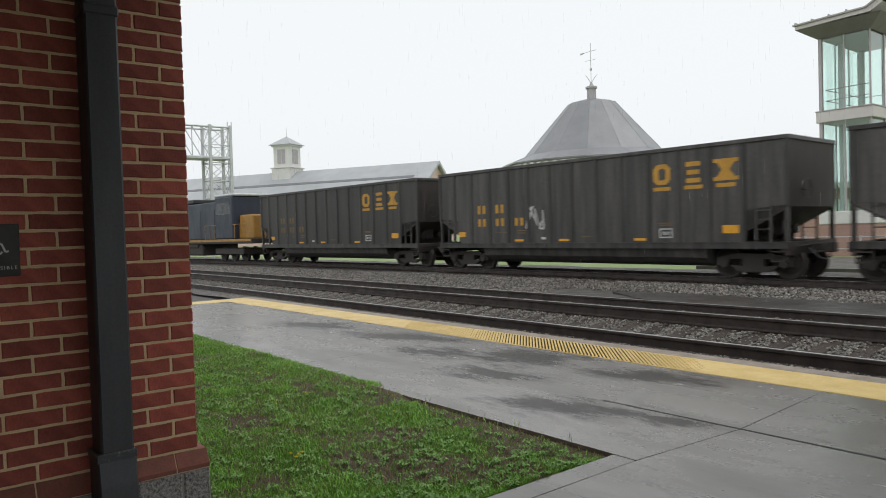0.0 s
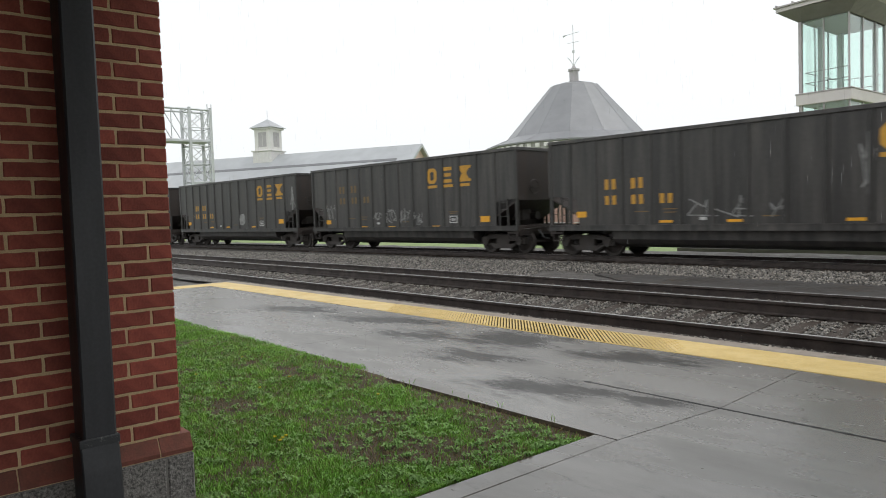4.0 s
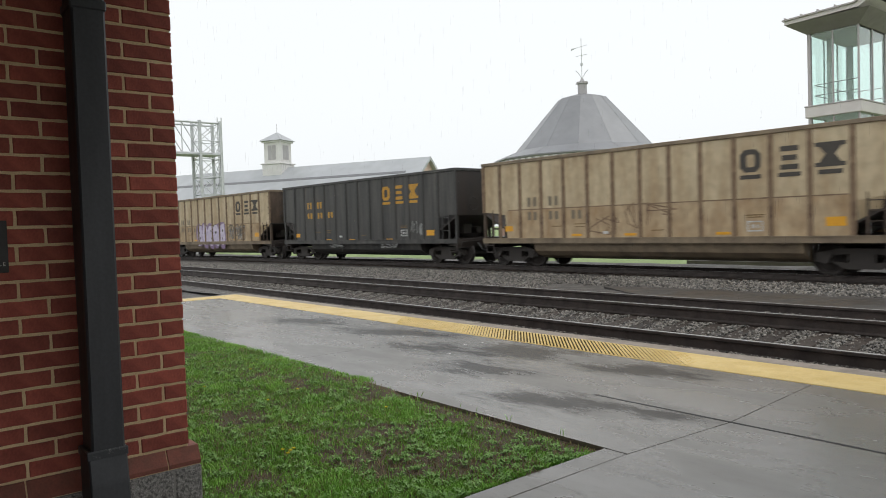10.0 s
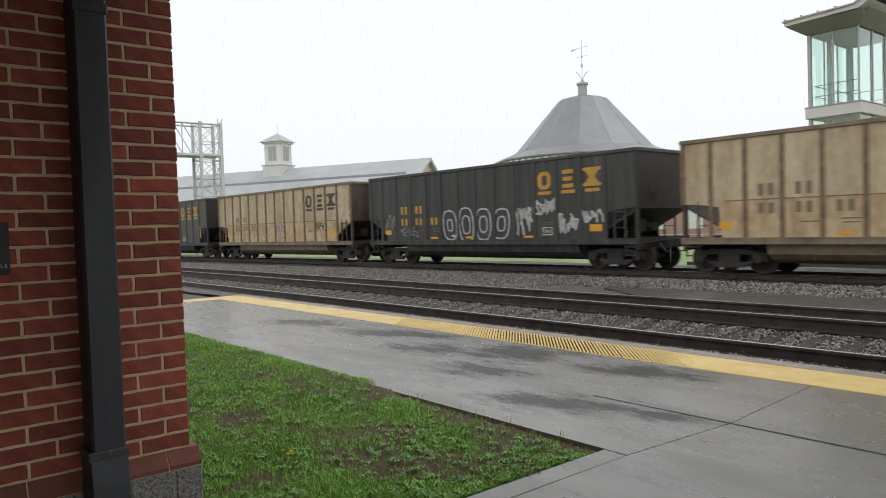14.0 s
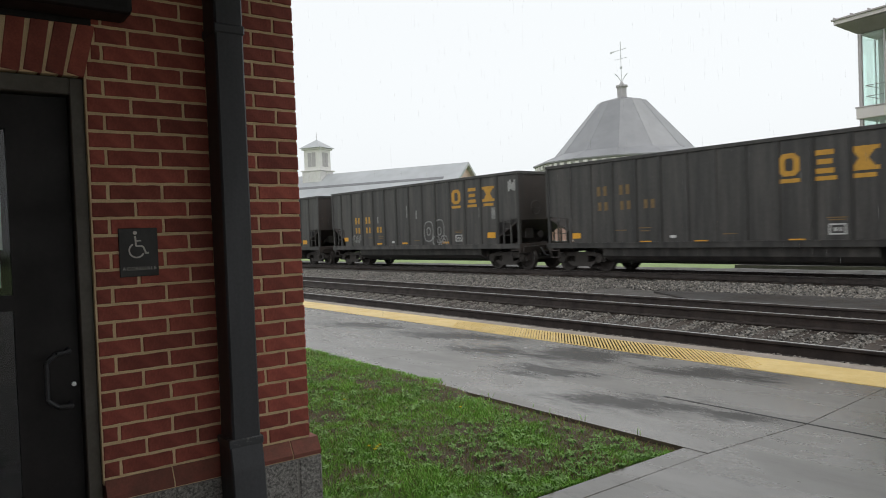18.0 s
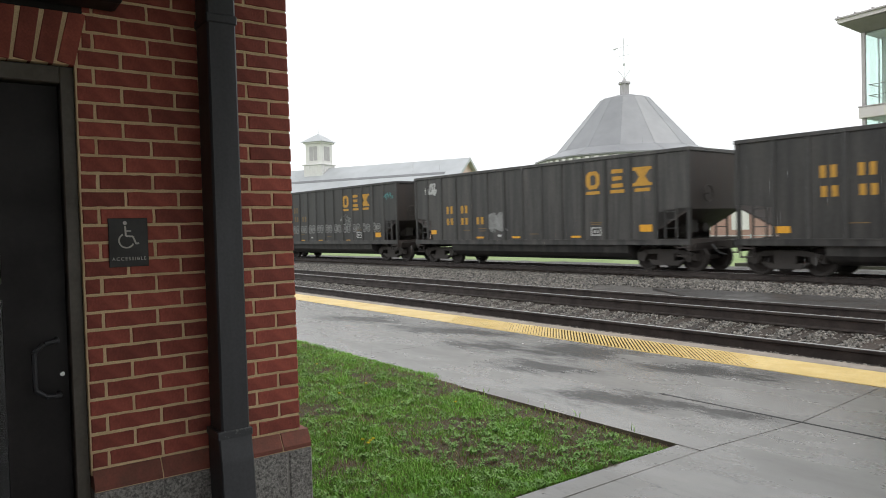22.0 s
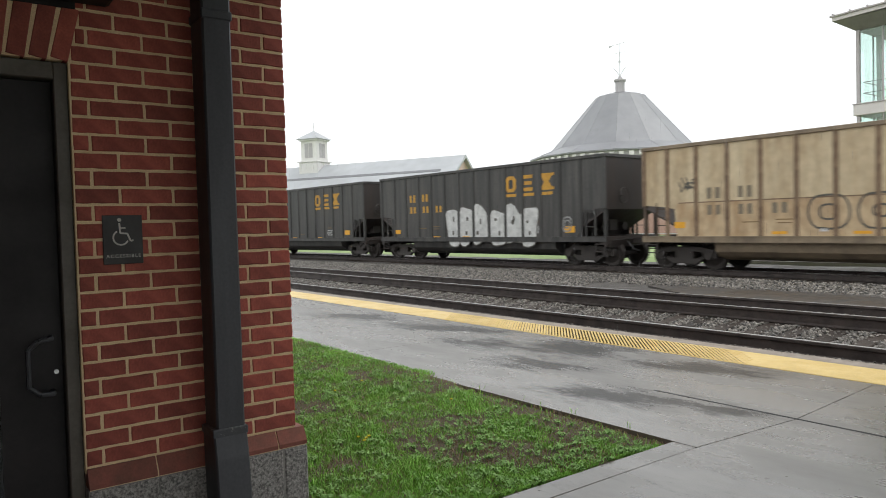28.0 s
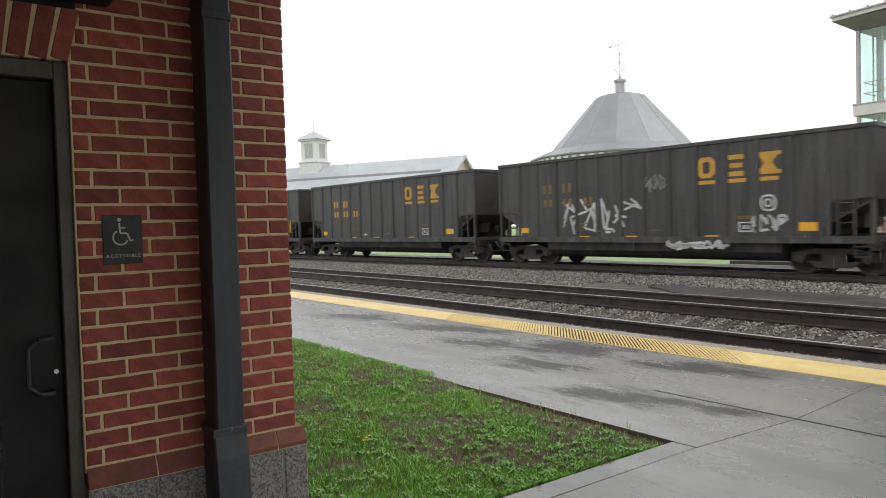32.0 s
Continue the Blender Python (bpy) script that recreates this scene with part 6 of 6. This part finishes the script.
for i, ((tan, marks, vertical, paint), car) in enumerate(zip(TRAIN, CARS)):
    for j, (kind, x0, x1, z0, z1, n, c) in enumerate(paint):
        seed = i * 17 + j
        x0, x1, z0, z1 = BAYS[i in SHORT] * x0, BAYS[i in SHORT] * x1, up(z0), up(z1)
        if kind == "b":
            bm = blobs(seed, x0, x1, z0, z1, n)
        elif kind == "r":
            bm = outline_rings(seed, x0, x1, z0, z1, n)
        elif kind == "p":
            bm = bmesh.new()
            quadbox(bm, x0, x1, FACE - 0.004, FACE, z0, z1)
        else:
            bm = strokes(seed, x0, x1, z0, z1, n, 0.075 if c == "W" else 0.04)
        proud = 0.066 if z1 < SILL else 0.0      # on the sill and the tub
        tagged(part("spray_paint", bm, SPRAY[c], car, "sprayed paint shapes", at=pose(0, -0.0012 * j - proud, 0)), kind="stuff")
        if kind == "b" and c in "vyl":
            tagged(part("paint_rim", blobs(seed, x0, x1, z0, z1, n, 0.045, -0.0024), M_DARKSPRAY, car, at=pose(0, -0.0012 * j, 0)), kind="stuff")
            tagged(part("paint_fleck", counters(seed, x0, x1, z0, z1, n), M_DARKSPRAY, car, at=pose(0, -0.0012 * j, 0)), kind="stuff")
    what = "tan steel coal car with rusty ribs" if tan else "black ribbed coal car with gold markings"
    if marks == "faded":
        what = "black ribbed coal car with faded markings"
    if len(paint) > 2 or any(p[0] == "b" and p[5] > 2 for p in paint):
        what += " and heavy spray paint"
    elif paint:
        what += " and a little spray paint"
    tagged(car, what)

# engine at the head of the train
loco = thing("locomotive", "dark blue and yellow diesel locomotive with a grey roof", "locomotive")
part("frame", box(-11.0, 11.0, -1.5, 1.5, 1.15, 1.45, 0.03), M_TRUCK, loco)
part("hood", box(-9.0, 5.9, -1.25, 1.25, 1.45, 4.0, 0.06), M_BLUE, loco)
part("nose", box(8.5, 10.4, -1.05, 1.05, 1.45, 3.0, 0.12, 2), M_LOCOY, loco, "orange yellow low nose")
cab = part("cab", box(5.9, 8.5, -1.5, 1.5, 1.45, 4.25, 0.08), M_BLUE, loco)
part("cab_roof", box(5.75, 8.7, -1.45, 1.45, 4.25, 4.4, 0.05), M_GALV, cab, "pale grey cab roof")
for x0, x1 in ((6.15, 7.05), (7.25, 8.15)):
    part("cab_window", box(x0, x1, -1.512, -1.49, 3.05, 3.85, 0.01), M_DOORGLASS, cab)
part("sill_stripe", box(-10.9, 10.9, -1.515, -1.5, 1.30, 1.46), M_LOCOY, loco)
part("radiator", box(-8.8, -4.2, -1.55, 1.55, 3.6, 4.3, 0.12), M_BULB, loco, "dark flared radiator")
part("air_tank", box(-2.8, 2.8, -1.45, -1.3, 0.9, 1.15, 0.05), M_TRUCK, loco)
part("roof_vent", box(-3.0, 1.0, -0.9, 0.9, 4.1, 4.4, 0.05), M_BULB, loco)
bm = bmesh.new()
for i in range(9):
    x = 4.2 + 0.75 * i
    rod(bm, (x, -1.48, 1.45), (x, -1.48, 2.4), 0.02, 5)
rod(bm, (4.2, -1.48, 2.4), (10.2, -1.48, 2.4), 0.02, 5)
part("handrail", bm, M_LOCOY, loco)
part("fuel_tank", box(-3.4, 3.4, -1.35, 1.35, 0.35, 1.15, 0.12, 2), M_TRUCK, loco)
for s in (-1, 1):
    t_ = part("truck", box(s * 7.2 - 2.1, s * 7.2 + 2.1, -1.2, 1.2, 0.45, 0.85, 0.05), M_TRUCK, loco)
    for dx in (-1.6, 0, 1.6):
        part("wheelset", WHEELSET, M_WHEEL, t_, at=pose(s * 7.2 + dx, 0, 0.457))
part("coupler", COUPLER, M_TRUCK, loco, at=pose(11.1, 0, 0, 0, 0, 180))
part("number_board", box(5.0, 5.3, -1.262, -1.25, 1.9, 2.15), M_WHITE, loco)
for k in range(4):
    part("hood_door", box(-3.6 + 2.3 * k, -1.6 + 2.3 * k, -1.268, -1.25, 1.6, 3.5, 0.01), M_BLUE, loco)

# ---- rain: thin streaks that fall all through the clip ----
def rain_column(count, height):
    verts, faces = [], []
    for _ in range(count):
        d = 2.8 + 13.2 * random.random() ** 0.6
        a = random.uniform(radians(62), radians(172))
        x, y = 3.0 + 1.15 * d * math.cos(a), -1.3 + d * math.sin(a)
        if y < 5.2 and x > 0.6 or y < 0.8:
            continue
        z, h, w = random.uniform(-2.0, height), random.uniform(0.06, 0.17), random.uniform(0.0007, 0.0016) * max(1.0, d / 7)
        k = len(verts)
        verts += [(x - w, y, z), (x + w, y, z), (x, y + w, z), (x - w + 0.02 * h, y, z + h), (x + w + 0.02 * h, y, z + h), (x + 0.02 * h, y + w, z + h)]
        faces += [(k, k + 1, k + 4, k + 3), (k + 1, k + 2, k + 5, k + 4), (k + 2, k, k + 3, k + 5)]
    return tagged(part("rain", soup("rain", verts, faces, M_RAIN), None), "fine streaks of falling rain", "rain", kind="stuff")


FALL = 6.5
rain = rain_column(48000, 6.0 + FALL * 32)

# ---- how the train has moved on, by time ----
GONE = [(0, 0.47), (1, 14.76), (3, 43.45), (6, 85.74), (8, 114.03), (11, 156.67), (14, 199.1), (17, 241.1), (20, 283.0), (23, 324.74), (25, 352.4), (28, 393.84), (30, 421.6), (32, 449.25)]
FRONT = -37.75


def gone(t):
    """Metres run since the start, smooth through the known times."""
    ts, ss = [a for a, _ in GONE], [b for _, b in GONE]
    sl = [(ss[i + 1] - ss[i]) / (ts[i + 1] - ts[i]) for i in range(len(ts) - 1)]
    tan_ = [sl[0]] + [(a + b) / 2 for a, b in zip(sl, sl[1:])] + [sl[-1]]
    i = max(k for k in range(len(ts) - 1) if ts[k] <= t)
    h = ts[i + 1] - ts[i]
    u = (t - ts[i]) / h
    return ((2 * u ** 3 - 3 * u * u + 1) * ss[i] + (u ** 3 - 2 * u * u + u) * h * tan_[i] + (-2 * u ** 3 + 3 * u * u) * ss[i + 1] + (u ** 3 - u * u) * h * tan_[i + 1])


def on_track(x):
    """The pose of a car whose middle is at x."""
    d = 5.0
    ya, yb, za, zb = track_y(x - d), track_y(x + d), track_z(x - d), track_z(x + d)
    yaw, pitch = math.atan2(yb - ya, 2 * d), math.atan2(zb - za, 2 * d)
    return pose(x, (ya + yb) / 2 + HALF, (za + zb) / 2, 0, -math.degrees(pitch), math.degrees(yaw))


def motions():
    times = [float(t) for t in range(33)]
    for i, car in enumerate(CARS):
        mid = FRONT + sum(PITCH[j in SHORT] for j in range(i)) + PITCH[i in SHORT] / 2
        walk(car, [(t, on_track(mid - gone(t))) for t in times])
    walk(rain, [(0.0, pose(0, 0, 0)), (16.0, pose(0, 0, -16 * FALL)), (32.0, pose(0, 0, -32 * FALL))])
    walk(loco, [(t, on_track(FRONT - 11.5 - gone(t))) for t in times])


motions()
